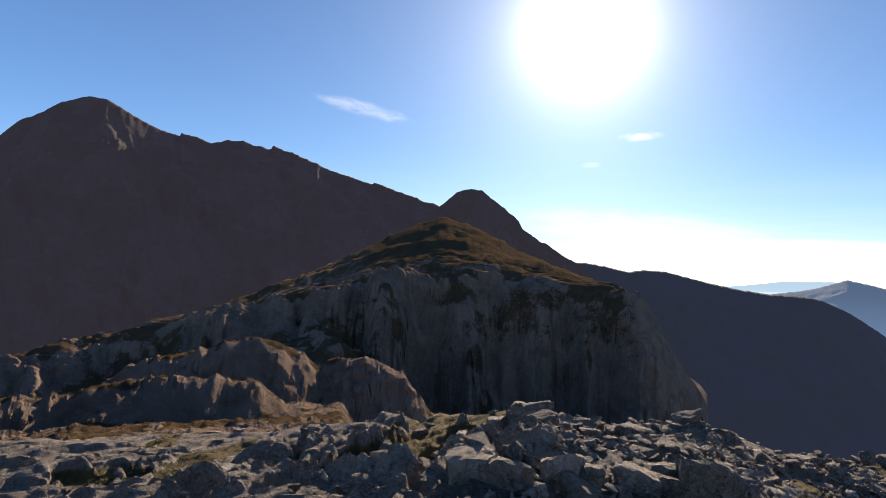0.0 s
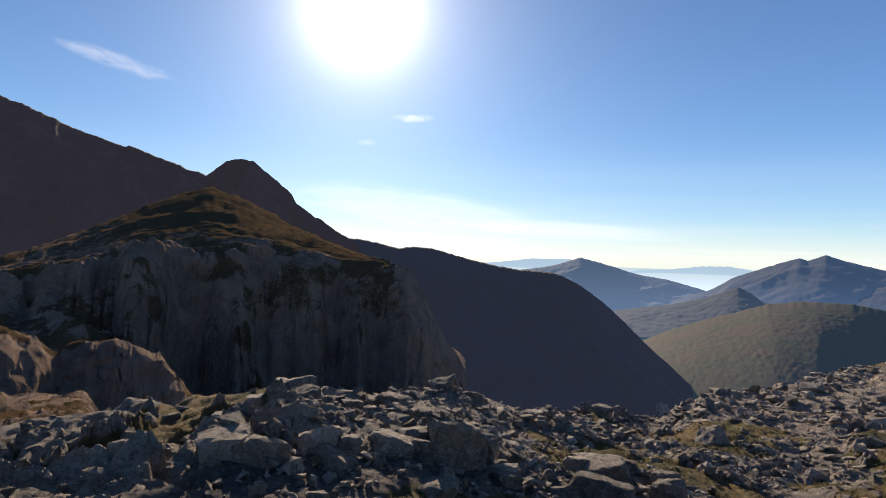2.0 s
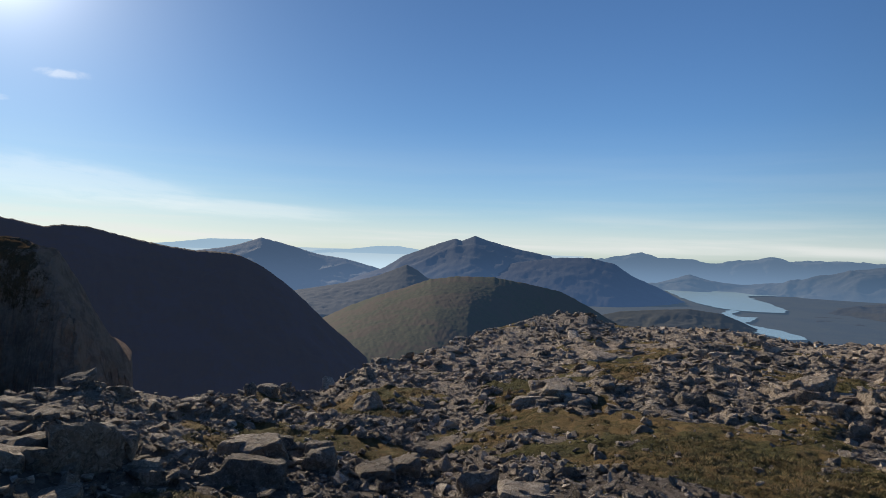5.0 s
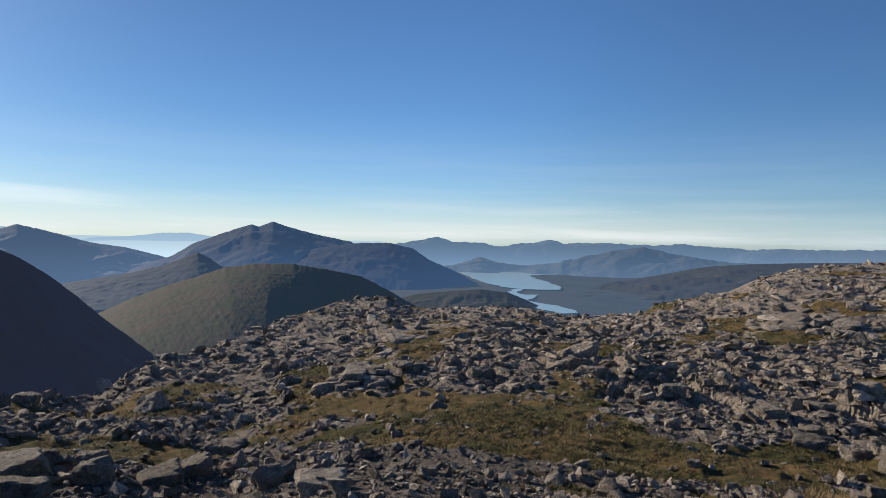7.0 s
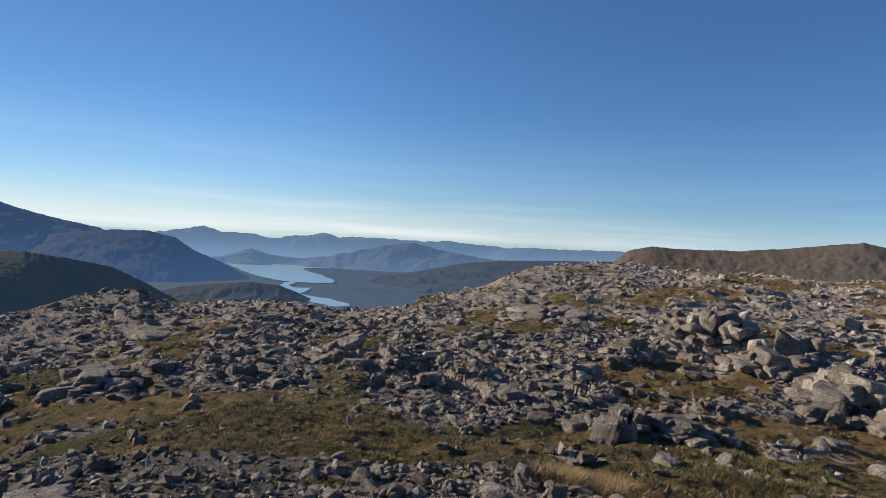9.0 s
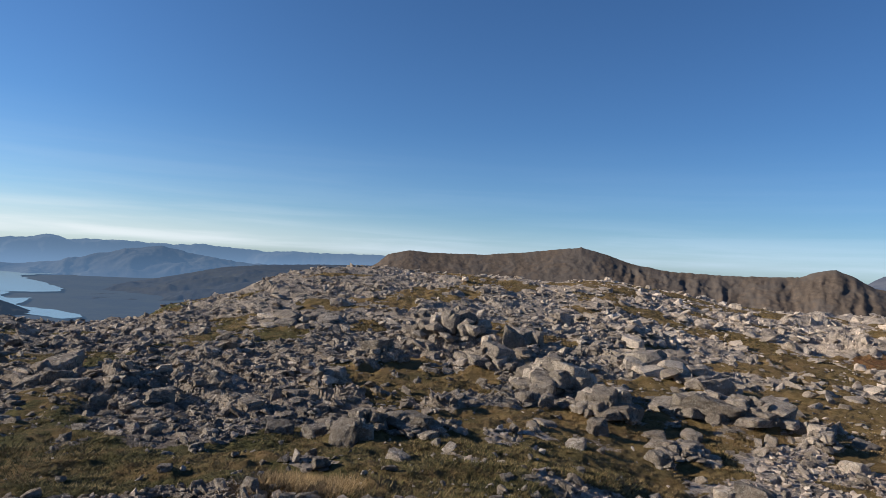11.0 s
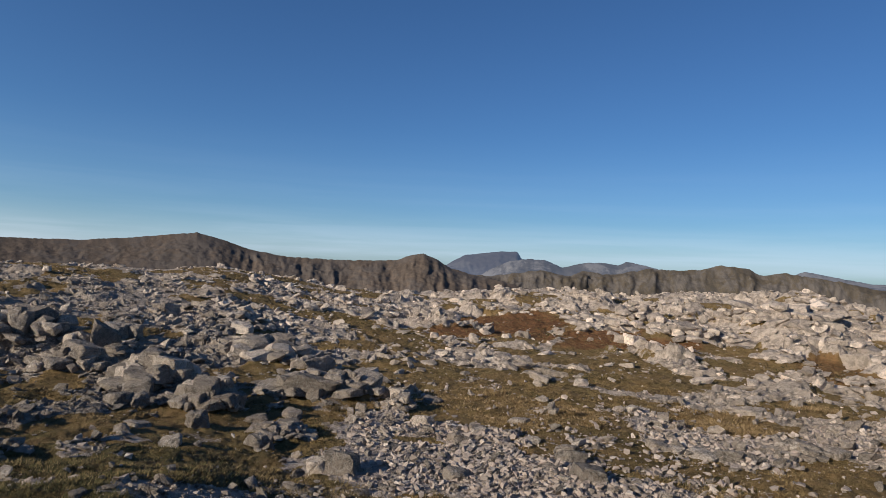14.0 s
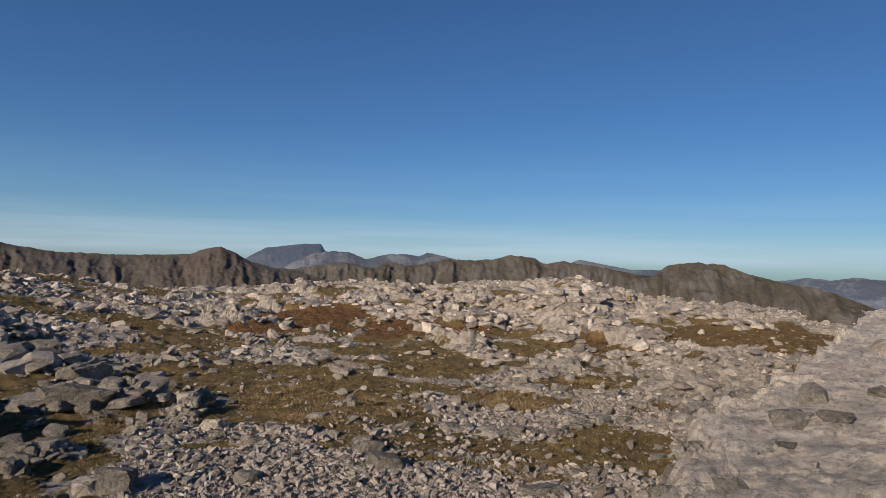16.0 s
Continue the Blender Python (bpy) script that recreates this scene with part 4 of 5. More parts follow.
BROWN = [(98, -2.5), (100.9, -0.77), (101.9, 0.13), (103.7, 0.61), (106, 0.48), (110.4, 0.55), (114.3, 0.94), (117.3, 1.39), (119.2, 1.63), (121.4, 1.07),
         (123.5, 0.4), (126.6, -0.07), (128.6, -0.13), (131.6, -0.19), (134.1, -0.08), (136.3, 0.02), (137.5, 0.52), (138.7, 0.73), (139.8, 0.29),
         (141.2, -0.52), (143.1, -1), (145.7, -1.46), (150, -2.5)]
CRAG = [(137, -2.6), (141, -1.46), (143, -1.12), (145.1, -0.99), (149.1, -0.31), (150.7, -0.65), (151.9, -0.75), (152.9, -0.2), (154.7, -0.48),
        (156.7, -0.19), (158.6, 0.19), (161, 0.14), (162.9, 0.36), (164.3, 0.71), (166.1, 0.5), (167, 0.06), (168.7, 0.23), (171.7, -0.1),
        (174.5, -0.64), (176.5, -0.74), (176.8, -0.44), (177.5, 0.06), (178.4, 0.33), (180.2, 0.42), (181.9, 0.28), (183.6, -0.36), (186, -0.96),
        (188.8, -1.38), (191.3, -2.23), (193, -2.97), (198, -5)]
NEVIS = [(137, -1.5), (140.4, -0.46), (141.4, 0.19), (142.4, 0.74), (145.5, 1.18), (147.1, 1.24), (147.5, 0.6), (149.1, -0.36), (152, -1.5)]
PALE = [(141, -2.2), (143.5, -1.25), (144.5, -0.55), (146.5, 0.4), (148.1, 0.62), (149.6, 0.58), (151.1, -0.02), (151.6, 0.1), (153.1, 0.47), (154.6, 0.53),
        (155.9, 0.38), (156.6, 0.71), (157.6, 0.55), (159.1, 0.21), (161.5, -0.58), (168.3, -0.17), (169.2, 0.01), (170.2, 0.48), (171.7, 0.17),
        (174.5, -0.29), (177.2, -0.28), (182, -1.0), (186, -0.87), (188, -0.53), (189.5, -0.69), (191, -0.42), (193, -0.55), (200, -0.9)]


# Dims a distant slope's colours and adds its aerial haze as emission.
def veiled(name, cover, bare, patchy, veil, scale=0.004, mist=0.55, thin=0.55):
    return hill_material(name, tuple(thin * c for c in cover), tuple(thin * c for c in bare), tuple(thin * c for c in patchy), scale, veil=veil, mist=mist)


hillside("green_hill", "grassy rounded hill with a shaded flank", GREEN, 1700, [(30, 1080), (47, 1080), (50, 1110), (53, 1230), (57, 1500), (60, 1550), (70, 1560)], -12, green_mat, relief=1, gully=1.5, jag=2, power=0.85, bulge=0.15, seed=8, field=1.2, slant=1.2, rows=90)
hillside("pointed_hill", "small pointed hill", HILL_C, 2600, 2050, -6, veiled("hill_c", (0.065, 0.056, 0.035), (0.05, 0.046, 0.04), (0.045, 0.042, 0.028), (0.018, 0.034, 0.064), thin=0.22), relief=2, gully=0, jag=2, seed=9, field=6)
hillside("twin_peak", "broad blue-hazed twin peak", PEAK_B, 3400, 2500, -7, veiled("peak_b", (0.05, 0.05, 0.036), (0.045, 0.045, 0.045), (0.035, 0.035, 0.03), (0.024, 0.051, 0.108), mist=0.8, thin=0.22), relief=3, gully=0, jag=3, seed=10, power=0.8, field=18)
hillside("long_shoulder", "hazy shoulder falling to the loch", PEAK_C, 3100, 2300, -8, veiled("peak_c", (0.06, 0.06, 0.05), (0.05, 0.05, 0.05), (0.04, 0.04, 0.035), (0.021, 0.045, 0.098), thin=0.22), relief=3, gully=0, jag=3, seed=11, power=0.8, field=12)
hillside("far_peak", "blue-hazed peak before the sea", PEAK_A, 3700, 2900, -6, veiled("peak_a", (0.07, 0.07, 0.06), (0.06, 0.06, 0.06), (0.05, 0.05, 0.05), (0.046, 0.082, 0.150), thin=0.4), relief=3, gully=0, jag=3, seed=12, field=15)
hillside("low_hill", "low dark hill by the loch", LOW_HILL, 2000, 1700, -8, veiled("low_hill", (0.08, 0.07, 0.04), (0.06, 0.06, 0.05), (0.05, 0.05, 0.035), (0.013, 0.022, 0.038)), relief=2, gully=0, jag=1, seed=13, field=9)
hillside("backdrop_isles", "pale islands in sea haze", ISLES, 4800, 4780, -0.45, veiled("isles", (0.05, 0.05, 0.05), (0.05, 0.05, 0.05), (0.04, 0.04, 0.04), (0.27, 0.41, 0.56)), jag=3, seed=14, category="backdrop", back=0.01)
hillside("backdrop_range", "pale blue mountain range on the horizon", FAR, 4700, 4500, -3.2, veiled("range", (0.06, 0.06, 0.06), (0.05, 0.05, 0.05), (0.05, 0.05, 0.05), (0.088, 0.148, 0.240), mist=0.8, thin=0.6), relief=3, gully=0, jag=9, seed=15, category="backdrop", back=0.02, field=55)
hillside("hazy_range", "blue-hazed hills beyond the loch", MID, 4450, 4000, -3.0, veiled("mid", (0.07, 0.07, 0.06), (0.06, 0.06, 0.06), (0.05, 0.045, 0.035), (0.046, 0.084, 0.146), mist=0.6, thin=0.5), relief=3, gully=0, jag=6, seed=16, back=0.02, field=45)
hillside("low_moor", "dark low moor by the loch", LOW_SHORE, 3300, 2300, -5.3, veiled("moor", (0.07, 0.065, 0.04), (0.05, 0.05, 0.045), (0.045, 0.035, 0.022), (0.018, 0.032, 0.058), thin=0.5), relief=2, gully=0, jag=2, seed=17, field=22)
hillside("brown_ridge", "bare brown mountain ridge in sun", BROWN, 1500, 1300, -5, brown_mat, relief=3, gully=8, sharp=1.3, craggy=(119, 125), jag=2.0, seed=18, power=0.8, rows=110, slant=0.2, field=2.5)
hillside("craggy_ridge", "craggy brown ridge with gullies", CRAG, 1800, 1660, -6, crag_mat, relief=8, gully=9, sharp=1.7, jag=4.5, seed=19, power=0.6, rows=110, slant=0.12, field=14)
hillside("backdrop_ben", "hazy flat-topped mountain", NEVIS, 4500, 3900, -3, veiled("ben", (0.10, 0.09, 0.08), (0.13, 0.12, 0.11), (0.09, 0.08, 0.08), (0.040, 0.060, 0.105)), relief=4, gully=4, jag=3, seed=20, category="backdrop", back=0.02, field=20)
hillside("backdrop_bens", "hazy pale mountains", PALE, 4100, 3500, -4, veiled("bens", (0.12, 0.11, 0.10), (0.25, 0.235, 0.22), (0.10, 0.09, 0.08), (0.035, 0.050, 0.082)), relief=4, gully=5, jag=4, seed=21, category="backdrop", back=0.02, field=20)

# ---- valley floor, loch and sea ----
FLOOR = -200.0
rr = np.concatenate([np.geomspace(60, 4950, 60)])
bb = np.arange(0, 361.0, 2.0)
RR, BB = np.meshgrid(rr, bb, indexing="ij")
low = EYE + FLOOR - 260 * (1 - smooth(BB, 50, 60) * (1 - smooth(BB, 100, 110))) + 3 * fbm(RR * np.sin(np.radians(BB)) / 300, RR * np.cos(np.radians(BB)) / 300, 4, 90)
me = mesh_of("valley", polar(BB, RR, low).reshape(-1, 3), grid_faces(*RR.shape))
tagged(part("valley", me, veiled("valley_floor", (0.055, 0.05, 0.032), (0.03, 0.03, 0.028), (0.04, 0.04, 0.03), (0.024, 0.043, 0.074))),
       "dark moorland valley floor", "ground", kind="structure")

water, n = material("loch_water_glow")
bsdf = n.node("ShaderNodeBsdfPrincipled")
place = n.add("ShaderNodeNewGeometry", out=0)
# emission stands in for the haze and sky brightness over the water
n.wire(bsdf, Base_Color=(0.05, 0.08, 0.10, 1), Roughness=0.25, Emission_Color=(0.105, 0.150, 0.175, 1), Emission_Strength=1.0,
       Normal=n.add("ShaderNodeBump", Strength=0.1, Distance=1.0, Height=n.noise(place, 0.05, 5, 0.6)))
n.add("ShaderNodeOutputMaterial", i0=bsdf.outputs[0])
UPPER_POOL = [(65.97, -2.27), (68.84, -2.41), (72.14, -2.58), (76.43, -2.61), (74.40, -2.82), (73.05, -2.91), (74.16, -3.23), (75.66, -3.69), (76.37, -4.07), (74.43, -4.13), (71.97, -4.11), (70.65, -3.94), (69.88, -3.81), (68.50, -3.44), (67.11, -2.86)]
LOWER_POOL = [(71.66, -4.07), (72.68, -4.14), (72.18, -4.45), (72.69, -4.64), (74.54, -4.53), (73.45, -4.92), (73.20, -5.23), (75.36, -5.40), (78.03, -5.94), (76.46, -6.21), (74.47, -5.89), (72.96, -5.44), (72.04, -5.07), (71.42, -4.63)]


def water_sheet(shore):
    """A flat sheet of water inside a shore given by bearing and rise, its bays rounded off."""
    ring = [((FLOOR + 5) / math.tan(radians(e)) * math.sin(radians(b)), (FLOOR + 5) / math.tan(radians(e)) * math.cos(radians(b))) for b, e in shore]
    for _ in range(3):
        ring = [p for i, a in enumerate(ring) for c in (ring[(i + 1) % len(ring)],)
                for p in ((0.75 * a[0] + 0.25 * c[0], 0.75 * a[1] + 0.25 * c[1]), (0.25 * a[0] + 0.75 * c[0], 0.25 * a[1] + 0.75 * c[1]))]
    ax, ay = (np.array([p[k] for p in ring]) for k in (0, 1))
    ax, ay = ax + 22 * fbm(ax / 60, ay / 60, 4, 92), ay + 22 * fbm(ay / 60, ax / 60, 4, 93)
    bm = bmesh.new()
    bm.faces.new([bm.verts.new((x, y, EYE + FLOOR + 5)) for x, y in zip(ax, ay)])
    bmesh.ops.triangulate(bm, faces=bm.faces[:])
    me = bpy.data.meshes.new("loch")
    bm.to_mesh(me)
    bm.free()
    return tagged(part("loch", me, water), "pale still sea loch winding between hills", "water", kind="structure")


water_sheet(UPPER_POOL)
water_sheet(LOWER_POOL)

# the bright hazed sea is a strip that glows by emission
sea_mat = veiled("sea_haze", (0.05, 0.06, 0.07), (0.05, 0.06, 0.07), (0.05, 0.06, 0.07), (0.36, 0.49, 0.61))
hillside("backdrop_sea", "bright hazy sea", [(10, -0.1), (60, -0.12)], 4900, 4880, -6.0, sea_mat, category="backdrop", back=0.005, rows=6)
ring = [(193, -0.6), (215, 0.4), (240, -0.4), (265, 0.8), (290, 1.5), (320, 3.0)]
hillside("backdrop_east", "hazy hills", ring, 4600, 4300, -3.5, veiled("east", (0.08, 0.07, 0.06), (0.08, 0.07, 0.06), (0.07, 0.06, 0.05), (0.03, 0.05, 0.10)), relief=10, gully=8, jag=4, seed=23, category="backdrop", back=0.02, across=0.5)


# ---- rocks ----
def ball(times):
    """A ball of triangles: its directions and faces."""
    bm = bmesh.new()
    bmesh.ops.create_icosphere(bm, subdivisions=times, radius=1.0)
    bm.verts.index_update()
    dirs = np.array([v.co for v in bm.verts])
    faces = np.array([[v.index for v in f.verts] for f in bm.faces])
    bm.free()
    return dirs / np.linalg.norm(dirs, axis=1)[:, None], faces


BALLS = {k: ball(k) for k in (3, 4)}


def rock_shape(seed, times, worn, cuts):
    """A broken block: a ball cut by six rough sides and some chance breaks, about 1 m across, its middle at the origin."""
    rng = np.random.default_rng(seed)
    dirs, faces = BALLS[times]
    box = np.concatenate([np.eye(3), -np.eye(3)])
    normals = np.concatenate([box + rng.normal(0, 0.15, (6, 3)), rng.normal(0, 1, (cuts, 3))])
    normals /= np.linalg.norm(normals, axis=1)[:, None]
    reach = np.concatenate([rng.uniform(0.40, 0.52, 6), rng.uniform(0.52, 0.72, cuts)])
    facing = dirs @ normals.T
    cutoff = np.where(facing > 0.05, reach / np.maximum(facing, 0.05), 9.0)
    k = 1 / max(worn, 0.02)
    r = -np.log(np.exp(-k * cutoff).sum(1)) / k
    p = dirs * r[:, None]
    rough = fbm(p[:, 0] * 5 + seed, p[:, 1] * 5 + p[:, 2] * 4.1, 4, seed) + 0.5 * fbm(p[:, 2] * 7 - seed, p[:, 0] * 6 - p[:, 1] * 5, 3, seed + 9)
    # cracks and broken-off corners
    joint, level, _, _ = blocks(p[:, 0] * 3.1 + p[:, 2] * 1.3 + seed, p[:, 1] * 3.3 - p[:, 2] * 1.9, seed + 4)
    rough = 0.7 * rough + 0.5 * (level - 0.5) - 0.6 * (1 - smooth(joint, 0.0, 0.08))
    return p * (1 + 0.105 * rough)[:, None], faces


def splinter(seed, points):
    """An angular broken stone about 1 m across: the hull of some corners."""
    rng = np.random.default_rng(seed)
    p = rng.normal(0, 1, (points, 3))
    p *= (0.5 * rng.uniform(0.82, 1.08, points) / (np.abs(p) ** 5).sum(1) ** 0.2)[:, None]
    bm = bmesh.new()
    for q in p:
        bm.verts.new(q)
    hull = bmesh.ops.convex_hull(bm, input=bm.verts[:])
    bmesh.ops.delete(bm, geom=[g for g in hull["geom_interior"] if isinstance(g, bmesh.types.BMVert)], context="VERTS")
    bmesh.ops.triangulate(bm, faces=bm.faces[:])
    bm.verts.index_update()
    verts, faces = np.array([v.co for v in bm.verts]), np.array([[v.index for v in f.verts] for f in bm.faces])
    bm.free()
    return verts, faces


boulder_meshes = []
for k in range(36):
    verts, faces = rock_shape(100 + k, 4 if k < 12 else 3, worn=0.008 + 0.006 * (k % 4), cuts=5 + k % 5)
    me = mesh_of("boulder", verts, faces, smooth=False)
    me.materials.append(stone)
    boulder_meshes.append(me)

# Single boulders: x, y, width, height showing.
BOULDERS_A = [(1.01, 8.02, 0.67, 0.39), (0.31, 5.43, 0.8, 0.45), (1.01, 5.4, 0.64, 0.42), (2.05, 5.78, 1.07, 0.59), (-1.99, 7.49, 1.27, 0.46), (-2.07,
    6.59, 0.62, 0.37), (-1.38, 7.39, 0.66, 0.34), (2.15, 7.94, 0.73, 0.31), (3.29, 8.84, 0.42, 0.22), (3.57, 8.78, 0.5, 0.25), (4.76, 9.1, 0.62,
    0.35), (6.12, 9.8, 0.25, 0.31), (6.77, 10.29, 0.26, 0.24), (-0.3, 7.91, 0.27, 0.18), (-0.87, 7.33, 0.55, 0.25), (0.24, 7.23, 0.38, 0.19), (0.56,
    6.78, 0.36, 0.21), (4.13, 6.4, 0.9, 0.32), (2.66, 5.67, 0.34, 0.25), (-0.94, 6.25, 0.31, 0.15), (-0.48, 5.77, 0.3, 0.18), (1.67, 5.57, 0.72,
    0.37), (2.42, 5.96, 0.77, 0.54), (3.52, 5.54, 1.05, 0.35)]
BOULDERS_B = [(1, 5.18, 0.42, 0.24), (1.77, 5, 0.5, 0.21), (4.39, 6.61, 0.85, 0.3), (2.63, 5.54, 0.39, 0.24), (4.38, 8.59, 0.43, 0.3), (3.12, 8.79,
    0.48, 0.25), (3.72, 8.88, 0.42, 0.29), (6.58, 10.05, 0.43, 0.28), (7.31, 10.54, 0.23, 0.3), (4.41, 5.54, 0.39, 0.33), (0.49, 5.24, 0.47, 0.32),
    (1.01, 7.51, 0.64, 0.34), (1.7, 7.88, 0.39, 0.18), (9.69, 6.04, 1.1, 0.43), (9.82, 3.81, 0.56, 0.28), (16.01, 5.58, 0.89, 0.32), (13.79, 7.22,
    1.36, 0.21), (11.6, 2.68, 0.72, 0.36), (10.56, 2.09, 0.83, 0.28), (9.44, 0.9, 0.48, 0.36), (9.73, 1.69, 0.34, 0.26), (7.77, 0.76, 0.2, 0.17),
    (9.68, -0.59, 0.23, 0.26), (19.38, -2.74, 0.72, 0.41)]
BOULDERS_C = [(5.24, 5.11, 0.44, 0.32), (4.73, 3.75, 0.33, 0.26), (4.82, 5.12, 0.53, 0.25), (7.34, 8.19, 0.54, 0.38), (6.26, 5.7, 0.58, 0.33), (4.7,
    6, 0.37, 0.33), (4.32, 2.94, 0.52, 0.18), (7.57, 0.19, 0.19, 0.14), (8.64, -0.67, 0.27, 0.17), (6.1, 0.45, 0.14, 0.09), (15.66, 3.73, 0.56, 0.24),
    (7.12, -1.28, 0.56, 0.36), (11.26, -5.9, 1.21, 0.9), (13.23, -5.6, 1, 0.64), (12.54, -4.49, 0.85, 0.45), (14.4, -4.47, 1.57, 0.89), (13.35, -5.23,
    0.46, 0.6), (19.78, -2.85, 0.43, 0.27), (12.7, -2.57, 0.77, 0.54), (14.67, -6.7, 0.99, 0.54), (17.9, -9.35, 0.84, 0.48), (10.76, 2.53, 0.77,
    0.29), (17.53, -4.73, 0.56, 0.33), (11.52, -5.5, 0.49, 0.48)]
BOULDERS_D = [(10.27, -5.05, 0.52, 0.35), (16.02, -5.79, 0.87, 0.7), (12.98, -2.53, 0.75, 0.55), (9.9, -5.98, 1.02, 0.69), (13.03, -8.76, 1.1, 0.59),
    (13.7, -10.45, 1.21, 0.64), (8.33, -4.95, 0.35, 0.37), (9.55, -7.71, 0.97, 0.48), (11.63, -9.53, 1.05, 0.41), (9.81, -8.77, 0.35, 0.45), (9.58,
    -9, 0.46, 0.52), (8.71, -8.74, 0.27, 0.3), (8.25, -8.86, 0.47, 0.48), (7.62, -5.81, 0.6, 0.4), (7.29, -5.22, 0.33, 0.35), (12.14, -5.21, 0.69,
    0.5), (13.09, -4.84, 0.48, 0.38), (9.7, -4.59, 0.75, 0.31), (12.29, -4.34, 0.78, 0.59), (7.62, -0.96, 0.37, 0.21), (5.94, -5.28, 0.57, 0.34),
    (8.11, -9.63, 0.43, 0.17), (6.09, -8.36, 0.35, 0.14), (8.31, -14.3, 1.53, 0.2)]
BOULDERS_E = [(13.17, -20.82, 0.74, 0.29), (13.02, -11.08, 1.05, 0.36), (15.65, -10.23, 1.02, 0.44), (17.34, -24.93, 1.53, 0.57), (20.25, -26.04,
    1.02, 0.31), (8.43, -5.95, 0.47, 0.27), (5.91, -7.66, 0.41, 0.19), (4.51, -8.29, 0.37, 0.19), (7.29, -4.04, 0.3, 0.19), (5.47, -2.35, 0.16, 0.08),
    (6.36, -1.58, 0.28, 0.13), (5.41, -2.86, 0.22, 0.12), (7.73, -0.53, 0.42, 0.24), (8.98, -0.24, 0.4, 0.27), (9.81, -0.84, 0.46, 0.23), (11.11,
    -1.58, 0.45, 0.26), (8.49, -6.66, 0.39, 0.22), (8.37, -4.18, 0.34, 0.17), (8.19, -7.86, 0.24, 0.26), (8.43, -24.3, 1.48, 0.74), (6.97, -26.39,
    0.85, 0.65), (6.03, -30.13, 1.23, 1.13), (2.73, -24.09, 1.17, 0.7), (4.18, -25.12, 0.64, 0.48)]
BOULDERS_F = [(9.93, -22.96, 1.21, 0.47), (0.67, -15.51, 1.37, 0.64), (2.13, -11.31, 0.84, 0.39), (1.75, -11.53, 0.38, 0.25), (2.83, -10.33, 0.72,
    0.21), (7.98, -13.7, 0.84, 0.19), (6.01, -8.27, 0.33, 0.17), (4.25, -7.91, 0.49, 0.25), (7.04, -8.14, 0.39, 0.22), (3.75, -9.93, 0.65, 0.18),
    (3.71, -7.34, 0.37, 0.23), (2.02, -29.48, 0.84, 0.4), (3.66, -14.37, 0.74, 0.18), (16.55, -24.22, 0.96, 0.4), (12.87, -27.14, 0.98, 0.41), (2.66,
    -32.64, 0.93, 0.62), (5.36, -14.27, 0.66, 0.21), (4.83, -6.24, 0.29, 0.15), (5.17, -8.4, 0.36, 0.14), (5.69, -17.74, 0.59, 0.2), (7.99, -18.47,
    0.55, 0.17), (2.27, -25.56, 0.81, 0.49), (4.39, -29.21, 1.25, 0.7), (-2.32, -32.69, 0.97, 0.38)]
BOULDERS_G = [(0.79, -14.92, 1, 0.62), (3.12, -10.11, 0.76, 0.16), (0.9, -11.4, 0.68, 0.17), (1.74, -7.3, 0.41, 0.14), (6.05, -9.46, 0.4, 0.16)]
BOULDERS = BOULDERS_A + BOULDERS_B + BOULDERS_C + BOULDERS_D + BOULDERS_E + BOULDERS_F + BOULDERS_G

round_meshes = []
for k in range(34):
    verts, faces = rock_shape(400 + k, 4 if k < 8 else 3, worn=0.008 + 0.006 * (k % 4), cuts=3 + k % 4) if k < 20 else splinter(400 + k, 20)
    me = mesh_of("block", verts, faces, smooth=False)
    me.materials.append(stone)
    round_meshes.append(me)


def outcrop(x, y, wide, high, seed):
    """Bedrock broken by joints into blocks that still sit close together."""
    rng = np.random.default_rng(seed)
    z = float(summit(np.array([x], float), np.array([y], float))[0][0])
    ob = new("rock_outcrop")
    ob.matrix_world = pose(x, y, z)
    ax, ay = y / math.hypot(x, y), -x / math.hypot(x, y)
    placed = []
    for k in range(200):
        big = not placed
        size = wide * (rng.uniform(0.32, 0.46) if big else rng.uniform(0.10, 0.30))
        a, rho = rng.uniform(0, 6.283), math.sqrt(rng.uniform(0, 1)) * (0.3 if big else 1.0)
        px, py = rho * 0.5 * wide * math.cos(a), rho * 0.42 * wide * math.sin(a)
        if any(math.hypot(px - q[0], py - q[1]) < 0.34 * (size + q[2]) for q in placed):
            continue
        placed.append((px, py, size))
        bx, by = x + px * ax - py * ay, y + px * ay + py * ax
        ground = float(summit(np.array([bx]), np.array([by]))[0][0])
        top = 0.44 * high * (1 - 0.5 * rho * rho) * rng.uniform(0.75, 1.05)
        piece = new("block", round_meshes[rng.integers(20, 34) if math.hypot(x, y) > 15 or size < 0.16 else rng.integers(8) if size > 0.5 else rng.integers(8, 20)])
        piece.parent = ob
        tall = max(top, 0.5 * size)
        piece.matrix_world = (pose(bx, by, ground + top - 0.55 * tall, rng.uniform(-12, 12), rng.uniform(-12, 12), 25 + 90 * rng.integers(4) + rng.uniform(-14, 14))
                              @ Matrix.Diagonal((size * 1.3, size * rng.uniform(0.9, 1.3), tall * 1.05, 1)))
    tagged(ob, "jointed outcrop of rounded grey quartzite blocks on the summit", "rock outcrop", "rock outcrops")


for k, spot in enumerate(OUTCROPS):
    outcrop(*spot, 900 + k)

rng = np.random.default_rng(5)
spots = np.array(BOULDERS)
heights = summit(spots[:, 0], spots[:, 1])[0]


